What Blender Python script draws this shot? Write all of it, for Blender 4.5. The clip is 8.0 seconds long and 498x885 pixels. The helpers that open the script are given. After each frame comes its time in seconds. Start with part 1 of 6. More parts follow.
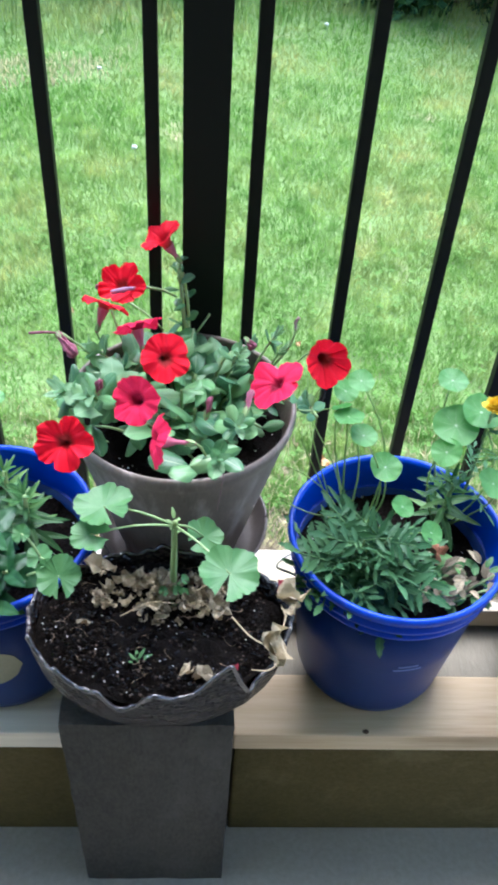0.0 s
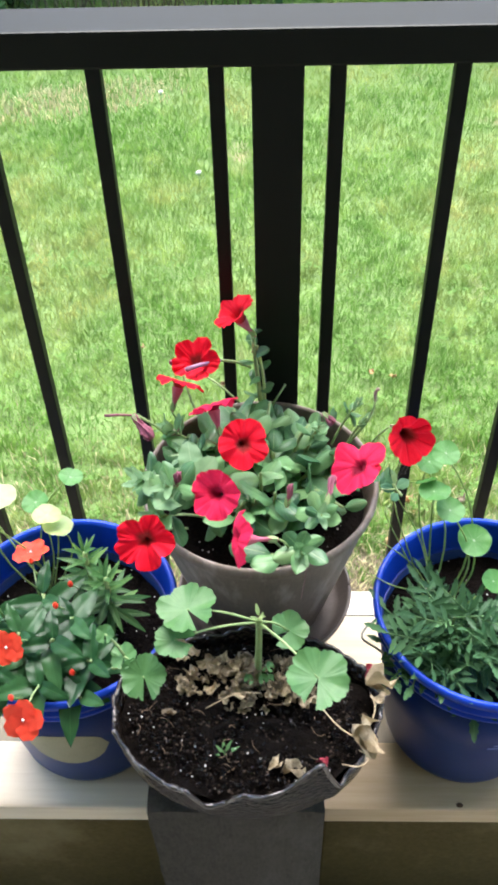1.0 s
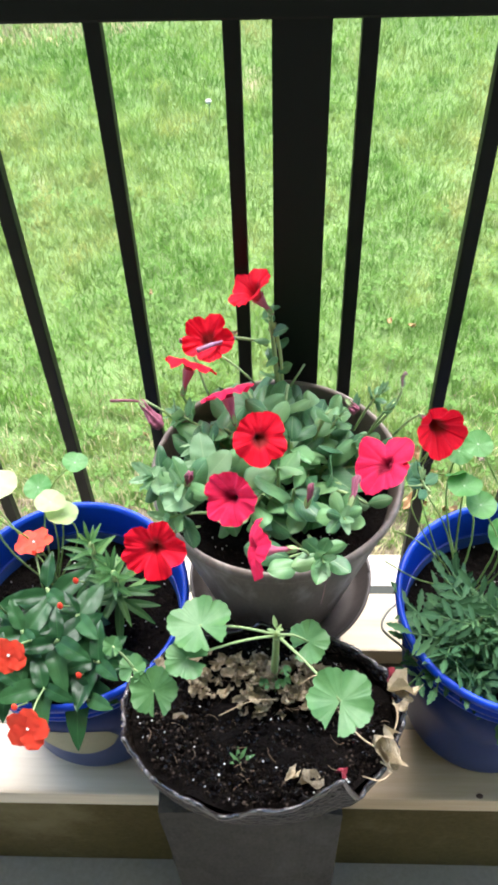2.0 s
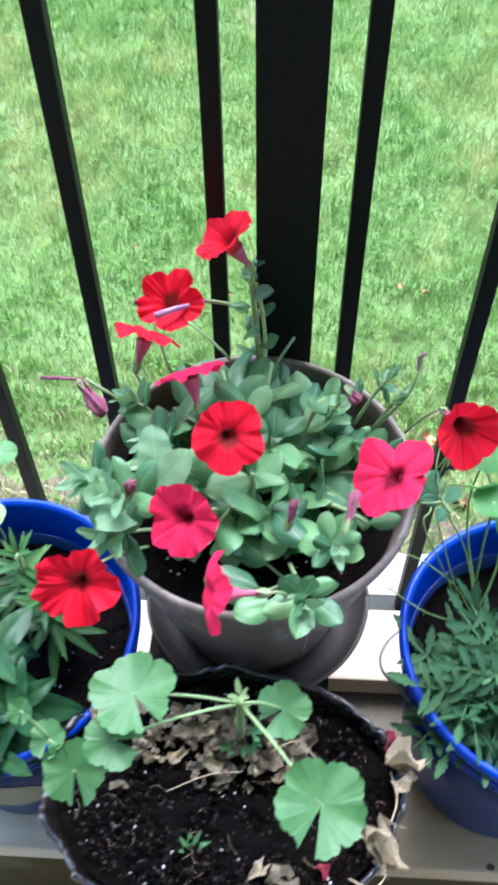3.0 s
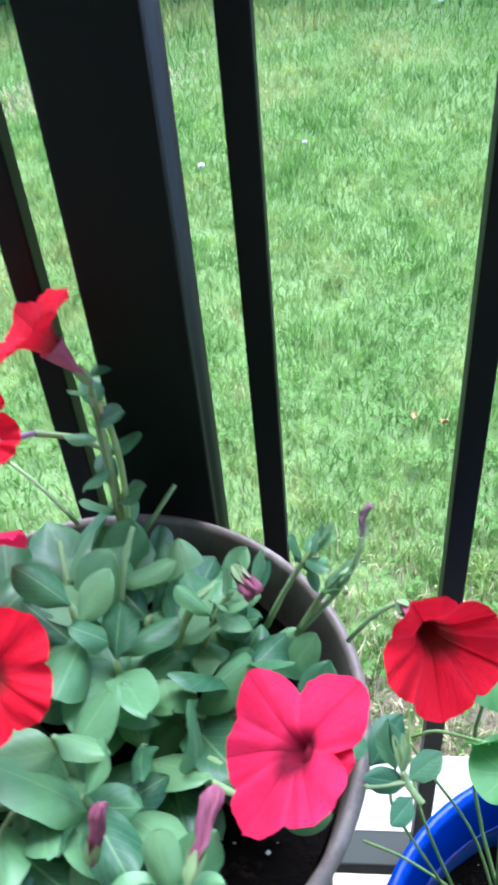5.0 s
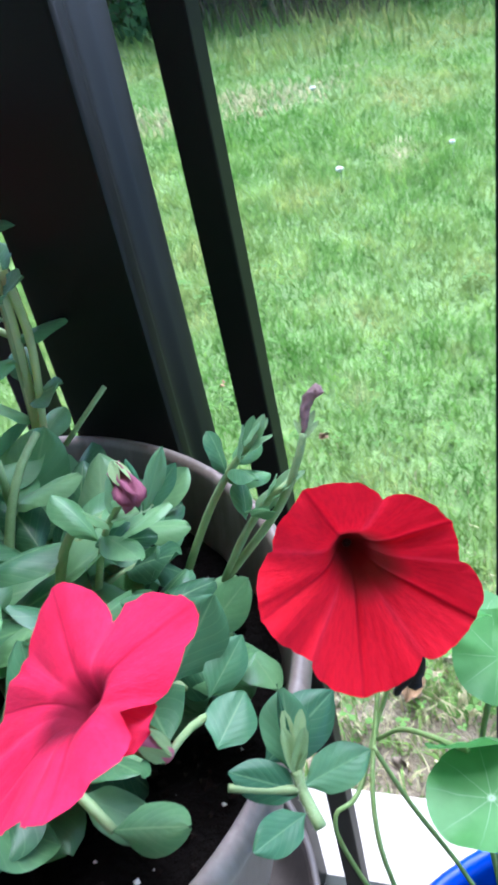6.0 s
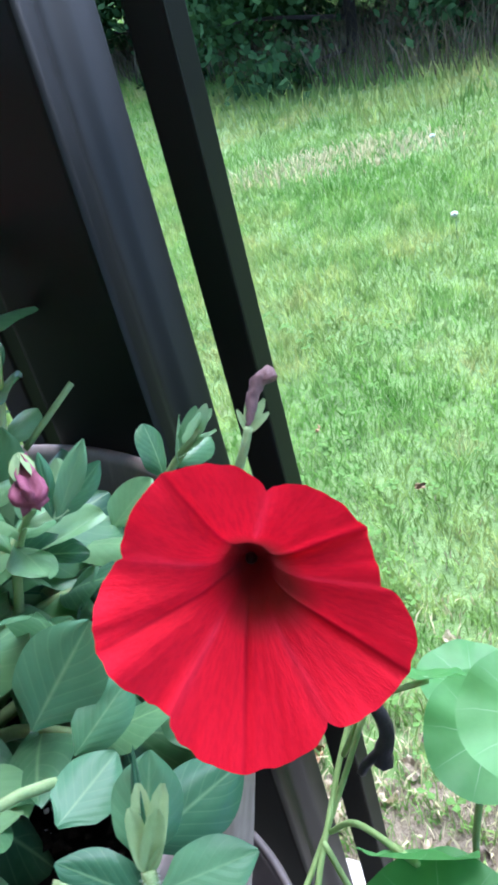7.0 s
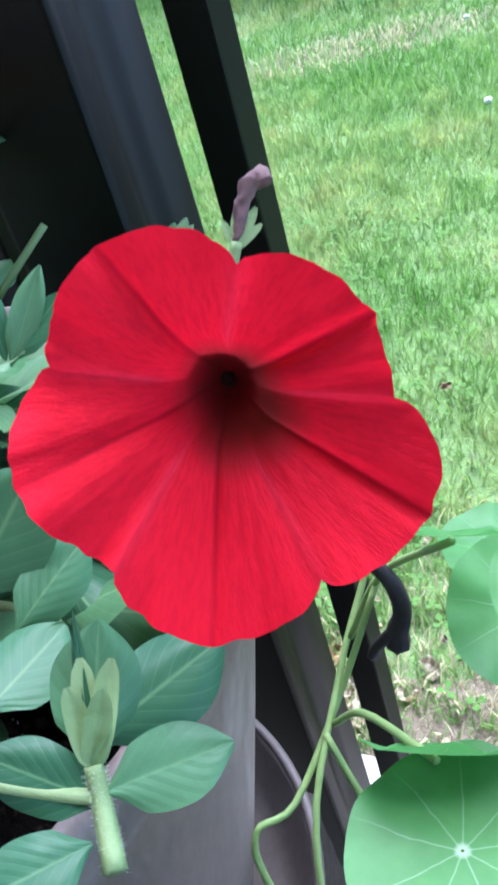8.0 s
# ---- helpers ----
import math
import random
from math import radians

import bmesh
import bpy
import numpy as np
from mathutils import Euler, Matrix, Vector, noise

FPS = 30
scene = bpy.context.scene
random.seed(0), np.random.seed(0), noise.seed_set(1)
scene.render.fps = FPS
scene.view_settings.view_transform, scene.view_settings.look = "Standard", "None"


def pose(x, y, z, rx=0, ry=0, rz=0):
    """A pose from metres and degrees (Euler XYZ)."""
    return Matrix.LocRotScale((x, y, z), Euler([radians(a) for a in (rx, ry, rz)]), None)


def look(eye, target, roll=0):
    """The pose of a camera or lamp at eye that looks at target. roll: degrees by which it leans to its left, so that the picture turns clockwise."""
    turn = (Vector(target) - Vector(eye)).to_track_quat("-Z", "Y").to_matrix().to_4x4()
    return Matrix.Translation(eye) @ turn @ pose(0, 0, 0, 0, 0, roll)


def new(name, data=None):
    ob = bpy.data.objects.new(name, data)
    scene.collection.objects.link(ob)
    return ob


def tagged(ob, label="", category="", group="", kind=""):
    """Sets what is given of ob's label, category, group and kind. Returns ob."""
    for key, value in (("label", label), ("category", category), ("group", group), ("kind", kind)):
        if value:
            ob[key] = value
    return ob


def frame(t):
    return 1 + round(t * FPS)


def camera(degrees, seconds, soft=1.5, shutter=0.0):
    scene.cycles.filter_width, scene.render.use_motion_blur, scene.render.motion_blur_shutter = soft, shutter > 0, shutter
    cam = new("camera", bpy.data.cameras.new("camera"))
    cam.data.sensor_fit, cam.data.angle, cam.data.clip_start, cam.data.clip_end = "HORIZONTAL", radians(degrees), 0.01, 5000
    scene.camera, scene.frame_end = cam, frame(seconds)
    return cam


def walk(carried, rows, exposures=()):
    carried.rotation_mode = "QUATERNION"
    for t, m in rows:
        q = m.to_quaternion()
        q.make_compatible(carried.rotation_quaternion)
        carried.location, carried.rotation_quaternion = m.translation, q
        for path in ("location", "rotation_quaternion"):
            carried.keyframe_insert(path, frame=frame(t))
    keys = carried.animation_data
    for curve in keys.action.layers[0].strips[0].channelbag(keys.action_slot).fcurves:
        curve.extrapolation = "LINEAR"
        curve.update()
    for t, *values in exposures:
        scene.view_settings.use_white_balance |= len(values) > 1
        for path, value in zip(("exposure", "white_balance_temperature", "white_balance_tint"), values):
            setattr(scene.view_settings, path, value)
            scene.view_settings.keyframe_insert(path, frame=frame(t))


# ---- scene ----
cam = camera(32.46, 8.0, soft=3.3, shutter=0.3)
PATH = [
    (0, (0.0703, -0.8875, 1.3138), (0.1771, 0.5661, -0.0557), 4.39),
    (0.5, (0.0647, -0.8653, 1.3289), (0.0644, 0.5988, -0.0336), 0.76),
    (1, (0.0585, -0.8065, 1.3652), (0.0034, 0.6372, -0.0178), -1.80),
    (1.5, (0.0547, -0.7591, 1.3719), (-0.0393, 0.6257, -0.0680), -2.83),
    (2.8, (0.0433, -0.5981, 1.2719), (0.0021, 0.6500, -0.2903), -1.24),
    (3, (0.0671, -0.5618, 1.2334), (-0.0119, 0.6855, -0.3280), -0.86),
    (3.5, (0.0993, -0.4990, 1.2171), (-0.0201, 0.7148, -0.3680), 1.33),
    (4, (0.1351, -0.4404, 1.1513), (-0.0396, 0.8244, -0.3881), -4.59),
    (4.5, (0.1393, -0.3934, 1.1145), (-0.0488, 0.9725, -0.3343), -6.65),
    (5, (0.1602, -0.3592, 1.0411), (-0.0418, 1.1214, -0.2883), -5.78),
    (5.2, (0.1792, -0.3481, 1.0026), (-0.0742, 1.1279, -0.3229), -6.56),
    (6.3, (0.2471, -0.2818, 0.8852), (-0.4955, 1.1901, -0.2470), -15.28),
    (6.5, (0.2529, -0.2710, 0.8721), (-0.5723, 1.1896, -0.2169), -16.29),
    (7, (0.2646, -0.2528, 0.8511), (-0.5938, 1.2203, -0.1945), -15.32),
    (7.5, (0.2570, -0.2416, 0.8297), (-0.6072, 1.1731, -0.2891), -15.96),
    (8, (0.2554, -0.2329, 0.8142), (-0.6436, 1.0939, -0.3821), -17.61),
]
EXPOSURE = [(0.0, 2.50, 5600, 14), (0.5, 2.51, 6000, 15), (1.0, 2.50, 6450, 15), (1.7, 2.54, 6450, 15), (3.0, 2.50, 5450, 17), (4.5, 2.45, 5200, 19), (5.2, 2.44, 5200, 16), (6.5, 2.47, 5300, 19), (7.2, 2.51, 5250, 20), (8.0, 2.48, 5200, 20)]
walk(cam, [(t, look(eye, target, roll)) for t, eye, target, roll in PATH], EXPOSURE)

# ---- light ----
world = bpy.data.worlds.new("overcast_sky")
scene.world = world
world.use_nodes = True
wn = world.node_tree
sky = wn.nodes.new("ShaderNodeTexSky")
sky.sky_type = "NISHITA"
sky.sun_disc = False
sky.sun_elevation = radians(66.5)
sky.sun_rotation = radians(4.0)
sky.air_density, sky.dust_density, sky.ozone_density = 1.0, 1.5, 1.0
wn.nodes["Background"].inputs["Strength"].default_value = 0.15
wn.links.new(sky.outputs["Color"], wn.nodes["Background"].inputs["Color"])

sun = new("sun", bpy.data.lights.new("sun", "SUN"))
sun.data.energy = 2.7
sun.data.angle = radians(55)
sun.data.color = (1.0, 0.97, 0.93)
sun.matrix_world = look((0.27, 3.9, 9.0), (0, 0, 0))


# ---- materials ----
def principled(name, rough=0.6, metal=0.0, spec=0.5):
    m = bpy.data.materials.new(name)
    m.use_nodes = True
    b = m.node_tree.nodes["Principled BSDF"]
    b.inputs["Roughness"].default_value = rough
    b.inputs["Metallic"].default_value = metal
    b.inputs["Specular IOR Level"].default_value = spec
    return m, m.node_tree, b


def node(nt, kind, **values):
    n = nt.nodes.new(kind)
    for key, value in values.items():
        n.inputs[key].default_value = value
    return n


def ramp(nt, source, stops):
    r = nt.nodes.new("ShaderNodeValToRGB")
    while len(r.color_ramp.elements) < len(stops):
        r.color_ramp.elements.new(0.5)
    for e, (p, c) in zip(r.color_ramp.elements, stops):
        e.position, e.color = p, (*c, 1)
    nt.links.new(source, r.inputs["Fac"])
    return r.outputs["Color"]


def mixed(nt, fac, a, b, blend="MIX"):
    m = nt.nodes.new("ShaderNodeMix")
    m.data_type, m.blend_type = "RGBA", blend
    for socket, value in ((m.inputs["Factor"], fac), (m.inputs["A"], a), (m.inputs["B"], b)):
        if isinstance(value, bpy.types.NodeSocket):
            nt.links.new(value, socket)
        elif isinstance(value, (int, float)):
            socket.default_value = value
        else:
            socket.default_value = (*value, 1)
    return m.outputs["Result"]


def coords(nt, stretch=(1, 1, 1), kind="Object"):
    tc = nt.nodes.new("ShaderNodeTexCoord")
    mp = nt.nodes.new("ShaderNodeMapping")
    mp.inputs["Scale"].default_value = stretch
    nt.links.new(tc.outputs[kind], mp.inputs["Vector"])
    return mp.outputs["Vector"]


def noisy(nt, vector, scale, detail=6, rough=0.6):
    n = node(nt, "ShaderNodeTexNoise", Scale=scale, Detail=detail, Roughness=rough)
    nt.links.new(vector, n.inputs["Vector"])
    return n.outputs["Fac"]


def bumped(nt, b, height, strength=0.3, distance=0.002):
    bp = node(nt, "ShaderNodeBump", Strength=strength, Distance=distance)
    nt.links.new(height, bp.inputs["Height"])
    nt.links.new(bp.outputs["Normal"], b.inputs["Normal"])


def surface(name, dark, light, coarse, fine, rough=0.6, metal=0.0, bump=0.3, deep=0.002, stretch=(1, 1, 1), spec=0.5,
            stain=None, stain_scale=3.0, stain_range=(0.55, 0.75), shift=0.0):
    """A surface with two scales of colour, relief and, if given, stains."""
    m, nt, b = principled(name, rough, metal, spec)
    v = coords(nt, stretch)
    c, f = noisy(nt, v, coarse), noisy(nt, v, fine, 8, 0.65)
    col = mixed(nt, 0.5, ramp(nt, c, [(0.3, dark), (0.7, light)]), ramp(nt, f, [(0.3, dark), (0.7, light)]))
    if stain:
        s = ramp(nt, noisy(nt, v, stain_scale, 5), [(stain_range[0], (0, 0, 0)), (stain_range[1], (1, 1, 1))])
        col = mixed(nt, s, col, stain)
    if shift:
        info = nt.nodes.new("ShaderNodeObjectInfo")
        mr = node(nt, "ShaderNodeMapRange", **{"To Min": 1 - shift, "To Max": 1 + shift})
        nt.links.new(info.outputs["Random"], mr.inputs["Value"])
        hsv = nt.nodes.new("ShaderNodeHueSaturation")
        nt.links.new(mr.outputs["Result"], hsv.inputs["Value"])
        nt.links.new(col, hsv.inputs["Color"])
        col = hsv.outputs["Color"]
    nt.links.new(col, b.inputs["Base Color"])
    if bump:
        bumped(nt, b, f, bump, deep)
    return m


def thin(m, colour_socket=None, colour=(0.1, 0.3, 0.05), share=0.3):
    """Lets part of the light pass through a leaf or petal."""
    nt = m.node_tree
    b = nt.nodes["Principled BSDF"]
    t = nt.nodes.new("ShaderNodeBsdfTranslucent")
    if colour_socket is not None:
        nt.links.new(colour_socket, t.inputs["Color"])
    else:
        t.inputs["Color"].default_value = (*colour, 1)
    mx = node(nt, "ShaderNodeMixShader", Fac=share)
    nt.links.new(b.outputs["BSDF"], mx.inputs[1])
    nt.links.new(t.outputs["BSDF"], mx.inputs[2])
    nt.links.new(mx.outputs["Shader"], nt.nodes["Material Output"].inputs["Surface"])
    return m


black_paint = surface("black_powder_coat", (0.0026, 0.0027, 0.0020), (0.0040, 0.0041, 0.0030), 30, 900, rough=0.50, bump=0.05, deep=0.0003, spec=0.19)
# Greenish specular tint turns the bluish sky reflection towards olive.
black_paint.node_tree.nodes["Principled BSDF"].inputs["Specular Tint"].default_value = (0.90, 1.0, 0.88, 1)
concrete_floor = surface("concrete_floor", (0.24, 0.215, 0.175), (0.37, 0.335, 0.28), 3, 120, spec=0.2, rough=0.85, bump=0.35, stain=(0.26, 0.25, 0.22), stain_scale=2.2)
concrete_block_mat = surface("concrete_block_grey", (0.022, 0.020, 0.016), (0.076, 0.069, 0.056), 9, 260, spec=0.2, rough=0.85, bump=0.5, stretch=(1, 1, 0.35), stain=(0.105, 0.10, 0.088), stain_scale=6, stain_range=(0.58, 0.8))
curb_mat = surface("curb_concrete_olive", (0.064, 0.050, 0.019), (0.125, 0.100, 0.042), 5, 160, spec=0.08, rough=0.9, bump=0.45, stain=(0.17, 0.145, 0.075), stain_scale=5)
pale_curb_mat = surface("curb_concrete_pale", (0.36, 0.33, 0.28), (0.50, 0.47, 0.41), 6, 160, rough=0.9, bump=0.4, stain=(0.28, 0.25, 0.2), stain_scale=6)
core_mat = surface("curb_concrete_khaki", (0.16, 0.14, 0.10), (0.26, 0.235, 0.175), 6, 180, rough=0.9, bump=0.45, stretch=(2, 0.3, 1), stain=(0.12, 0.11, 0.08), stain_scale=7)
# Tones of the unseen wall and ceiling, set for bounced light.
siding_mat = surface("unseen_siding", (0.19, 0.18, 0.16), (0.25, 0.24, 0.215), 2, 60, rough=0.6, bump=0.05)
ceiling_mat = surface("unseen_ceiling_paint", (0.46, 0.44, 0.41), (0.58, 0.56, 0.53), 2, 60, rough=0.6, bump=0.05)


# ---- mesh helpers ----
def mesh_from(name, verts, faces, material, smooth=False, uv=None):
    me = bpy.data.meshes.new(name)
    me.from_pydata([tuple(v) for v in verts], [], faces)
    me.materials.append(material)
    if smooth:
        me.polygons.foreach_set("use_smooth", [True] * len(me.polygons))
    if uv is not None:
        layer = me.uv_layers.new(name="UVMap")
        loops = np.zeros(len(me.loops), dtype=np.int32)
        me.loops.foreach_get("vertex_index", loops)
        layer.data.foreach_set("uv", np.asarray(uv, dtype=np.float32)[loops].ravel())
    me.update()
    return me


def place(name, me, parent=None, m=None, label=""):
    ob = new(name, me)
    if parent is not None:
        ob.parent = parent
    if m is not None:
        ob.matrix_local = m
    if label:
        ob["label"] = label
    return ob


def part(name, bm, material, parent=None, label="", smooth=False):
    me = bpy.data.meshes.new(name)
    bm.to_mesh(me)
    bm.free()
    me.materials.append(material)
    if smooth:
        me.polygons.foreach_set("use_smooth", [True] * len(me.polygons))
    return place(name, me, parent, None, label)


def thing(name, label, category, at=(0, 0, 0), group="", kind=""):
    ob = new(name)
    ob.location = at
    ob.empty_display_size = 0.05
    return tagged(ob, label, category, group, kind)


def box_bm(x0, x1, y0, y1, z0, z1, bevel=0.0, segments=2, bm=None):
    bm = bm or bmesh.new()
    made = bmesh.ops.create_cube(bm, size=1)["verts"]
    for v in made:
        v.co = Vector(((x0 + x1) / 2 + v.co.x * (x1 - x0), (y0 + y1) / 2 + v.co.y * (y1 - y0), (z0 + z1) / 2 + v.co.z * (z1 - z0)))
    if bevel:
        edges = list({e for v in made for e in v.link_edges})
        bmesh.ops.bevel(bm, geom=edges, offset=bevel, segments=segments, affect="EDGES", profile=0.6)
    return bm


def lathe(profile, steps=64, wobble=None):
    """Verts and faces of a turned form; wobble(angle, r, z) may move a ring's point."""
    verts, faces = [], []
    for r, z in profile:
        for k in range(steps):
            a = 2 * math.pi * k / steps
            rr, zz = wobble(a, r, z) if wobble else (r, z)
            verts.append((rr * math.cos(a), rr * math.sin(a), zz))
    n = len(profile)
    for i in range(n - 1):
        for k in range(steps):
            k2 = (k + 1) % steps
            faces.append((i * steps + k, i * steps + k2, (i + 1) * steps + k2, (i + 1) * steps + k))
    return verts, faces


def tube(points, radii, sides=6):
    """Verts and faces of a round stem along points."""
    verts, faces = [], []
    pts = [Vector(p) for p in points]
    side = None
    for i, p in enumerate(pts):
        d = (pts[min(i + 1, len(pts) - 1)] - pts[max(i - 1, 0)]).normalized()
        if side is None:
            side = d.orthogonal().normalized()
        side = (side - d * side.dot(d)).normalized()
        up = d.cross(side)
        r = radii[i] if isinstance(radii, (list, tuple)) else radii
        for k in range(sides):
            a = 2 * math.pi * k / sides
            verts.append(p + (side * math.cos(a) + up * math.sin(a)) * r)
    for i in range(len(pts) - 1):
        for k in range(sides):
            k2 = (k + 1) % sides
            faces.append((i * sides + k, i * sides + k2, (i + 1) * sides + k2, (i + 1) * sides + k))
    faces.append(tuple(range(sides))[::-1])
    faces.append(tuple(range((len(pts) - 1) * sides, len(pts) * sides)))
    return verts, faces


def smooth_points(points, per=5):
    """Points along a rounded line through the given ones."""
    p = [Vector(q) for q in points]
    p = [p[0] * 2 - p[1]] + p + [p[-1] * 2 - p[-2]]
    out = []
    for i in range(1, len(p) - 2):
        a, b, c, d = p[i - 1 : i + 3]
        for k in range(per):
            s = k / per
            out.append(0.5 * ((2 * b) + (c - a) * s + (2 * a - 5 * b + 4 * c - d) * s * s + (3 * b - a - 3 * c + d) * s ** 3))
    return out + [p[-2]]


def curve_points(a, b, lift, n=8, sway=(0, 0, 0)):
    a, b, sway = Vector(a), Vector(b), Vector(sway)
    out = []
    for i in range(n):
        t = i / (n - 1)
        p = a.lerp(b, t) + Vector((0, 0, lift * math.sin(math.pi * t))) + sway * math.sin(math.pi * t)
        out.append(p)
    return out


# ---- setting ----
FLOOR_EDGE = 0.20
def lawn_z(y):
    """The lawn rises gently from the slab and levels out."""
    return -0.03 + 0.25 * (1 - np.exp(-np.maximum(0.0, y - FLOOR_EDGE) / 2.2))
floor = tagged(part("floor", box_bm(-3, 3, -2.2, FLOOR_EDGE, -0.30, 0.0, 0.006), concrete_floor), "grey concrete porch slab, pale at its outer edge", "floor", kind="structure")
# Unseen wall, ceiling and beam, added to block sun and bounce light inwards.
wall_house = tagged(part("wall_house", box_bm(-3, 3, -2.35, -2.2, -0.3, 2.62), siding_mat), "unseen taupe wall added behind the porch for bounced light", "wall", kind="structure")
ceiling = tagged(part("ceiling", box_bm(-3, 3, -2.35, 0.06, 2.62, 2.74), ceiling_mat), "unseen pale ceiling added over the porch to block and bounce light", "ceiling", kind="structure")
tagged(part("porch_beam", box_bm(-3, 3, -0.06, 0.06, 2.54, 2.618, 0.004), ceiling_mat), "unseen pale beam added along the ceiling's edge to cut sunlight", "beam", kind="structure")
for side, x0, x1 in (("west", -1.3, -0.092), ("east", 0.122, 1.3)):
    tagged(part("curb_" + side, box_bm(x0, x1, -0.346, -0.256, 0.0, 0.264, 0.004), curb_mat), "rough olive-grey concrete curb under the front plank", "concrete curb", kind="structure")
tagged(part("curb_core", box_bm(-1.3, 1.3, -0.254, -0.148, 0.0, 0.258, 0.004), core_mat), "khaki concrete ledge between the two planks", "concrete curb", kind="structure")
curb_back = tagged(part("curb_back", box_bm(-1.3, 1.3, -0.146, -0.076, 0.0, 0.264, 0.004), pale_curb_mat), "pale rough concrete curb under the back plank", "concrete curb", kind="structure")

# ---- railing ----
PITCH, BAR = 0.1143, 0.0147
RAIL_LO, RAIL_HI = 0.172, 1.080
railing = thing("railing", "black powder-coated metal porch railing with square balusters", "railing")
part("top_rail", box_bm(-1.6, 1.6, -0.028, 0.040, RAIL_HI, 1.113, 0.003), black_paint, railing)
part("bottom_rail", box_bm(-1.6, 1.6, -0.010, 0.025, 0.100, RAIL_LO, 0.002), black_paint, railing)
bar_me = None
for k in range(-12, 14):
    if bar_me is None:
        bar = part("baluster", box_bm(0, BAR, 0, BAR, RAIL_LO, RAIL_HI, 0.0012, 2), black_paint, railing)
        bar_me = bar.data
    else:
        bar = place("baluster", bar_me, railing)
    bar.location.x = k * PITCH
def post_bm(x0, x1, y0, y1, z0, z1):
    """A square post; soft shallow side channels added to give the dark reflected band."""
    side = [(0.0, 0.004), (0.0002, 0.12)]
    for i in range(17):
        q = i / 16
        side.append((0.0003 + 0.0032 * math.sin(math.pi * q) ** 1.5, 0.22 + 0.44 * q))
    side += [(0.0002, 0.80), (0.0002, 0.94), (0.0007, 0.98), (0.0016, 1.0)]
    ring = [(x1 - d, y0 + (y1 - y0) * t) for d, t in side] + [(x0 + d, y0 + (y1 - y0) * t) for d, t in reversed(side)]
    ring = [(x1 - 0.0015, y0)] + ring + [(x0 + 0.0015, y0)]
    bm = bmesh.new()
    lo, hi = [bm.verts.new((x, y, z0)) for x, y in ring], [bm.verts.new((x, y, z1)) for x, y in ring]
    for i in range(len(ring)):
        k = (i + 1) % len(ring)
        f = bm.faces.new((lo[i], lo[k], hi[k], hi[i]))
        f.smooth = 1 <= i < 22 or len(ring) - 24 < i < len(ring) - 2
    bm.faces.new(hi)
    bm.faces.new(lo[::-1])
    bmesh.ops.recalc_face_normals(bm, faces=bm.faces[:])
    return bm
post = part("post", post_bm(0.0408, 0.0891, -0.0192, 0.0290, 0.008, RAIL_HI), black_paint, railing)
foot = part("post_foot", box_bm(0.016, 0.114, -0.044, 0.066, 0.0, 0.008, 0.002), black_paint, post)

# ---- plank bench ----
pine = surface("pine_plank", (0.47, 0.34, 0.19), (0.68, 0.55, 0.38), 7, 90, rough=0.8, bump=0.2, deep=0.001, stretch=(0.07, 1, 1), spec=0.25, stain=(0.26, 0.16, 0.08), stain_scale=14, stain_range=(0.55, 0.70))
pale_pine = surface("bleached_pine", (0.64, 0.55, 0.40), (0.80, 0.72, 0.57), 7, 90, rough=0.8, bump=0.2, deep=0.001, stretch=(0.07, 1, 1), spec=0.25, stain=(0.40, 0.30, 0.18), stain_scale=12, stain_range=(0.58, 0.72))
def plank(x0, x1, y0, y1, label, wood=pine):
    ob = part("plank", box_bm(x0, x1, y0, y1, 0.264, 0.302, 0.003, 2), wood)
    return tagged(ob, label, "plank", "bench planks")
plank(-1.3, -0.088, -0.354, -0.266, "pale pine plank on the concrete curb, under a blue bucket", pale_pine)
knotty = plank(0.118, 1.3, -0.354, -0.266, "pale pine plank with a dark knot on the concrete curb")
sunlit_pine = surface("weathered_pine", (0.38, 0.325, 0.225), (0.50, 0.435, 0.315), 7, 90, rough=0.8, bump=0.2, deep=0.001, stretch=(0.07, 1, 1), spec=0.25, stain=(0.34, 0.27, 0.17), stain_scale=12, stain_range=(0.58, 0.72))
plank(-1.3, 1.3, -0.158, -0.068, "bleached pine plank on the back concrete curb", sunlit_pine)

knot_mat = surface("knot_wood", (0.06, 0.03, 0.015), (0.12, 0.06, 0.03), 90, 400, rough=0.7)
kv, kf = lathe([(0.0, 0.0012), (0.004, 0.0012), (0.0062, 0.0)], 14)
place("knot", mesh_from("knot", [(px * 0.8, py * 0.6, pz) for px, py, pz in kv], kf, knot_mat, True), knotty, Matrix.Translation((0.288, -0.348, 0.3016)), "dark brown knot in the wood")

def concrete_block(x0, x1, y0, y1, z0, z1, label):
    bm = box_bm(x0, x1, y0, y1, z0, z1)
    bmesh.ops.subdivide_edges(bm, edges=bm.edges[:], cuts=12, use_grid_fill=True)
    for v in bm.verts:
        n = noise.noise_vector(v.co * 40) * 0.0016 + noise.noise_vector(v.co * 9) * 0.0012
        v.co += n
    return tagged(part("concrete_block", bm, concrete_block_mat, smooth=False), label, "concrete block", "concrete blocks")
concrete_block(-0.079, 0.113, -0.418, -0.266, 0.0, 0.443, "dark grey concrete block standing on end on the porch floor")
concrete_block(-0.056, 0.118, -0.246, -0.066, 0.303, 0.452, "grey concrete block on the planks under the petunia pot")

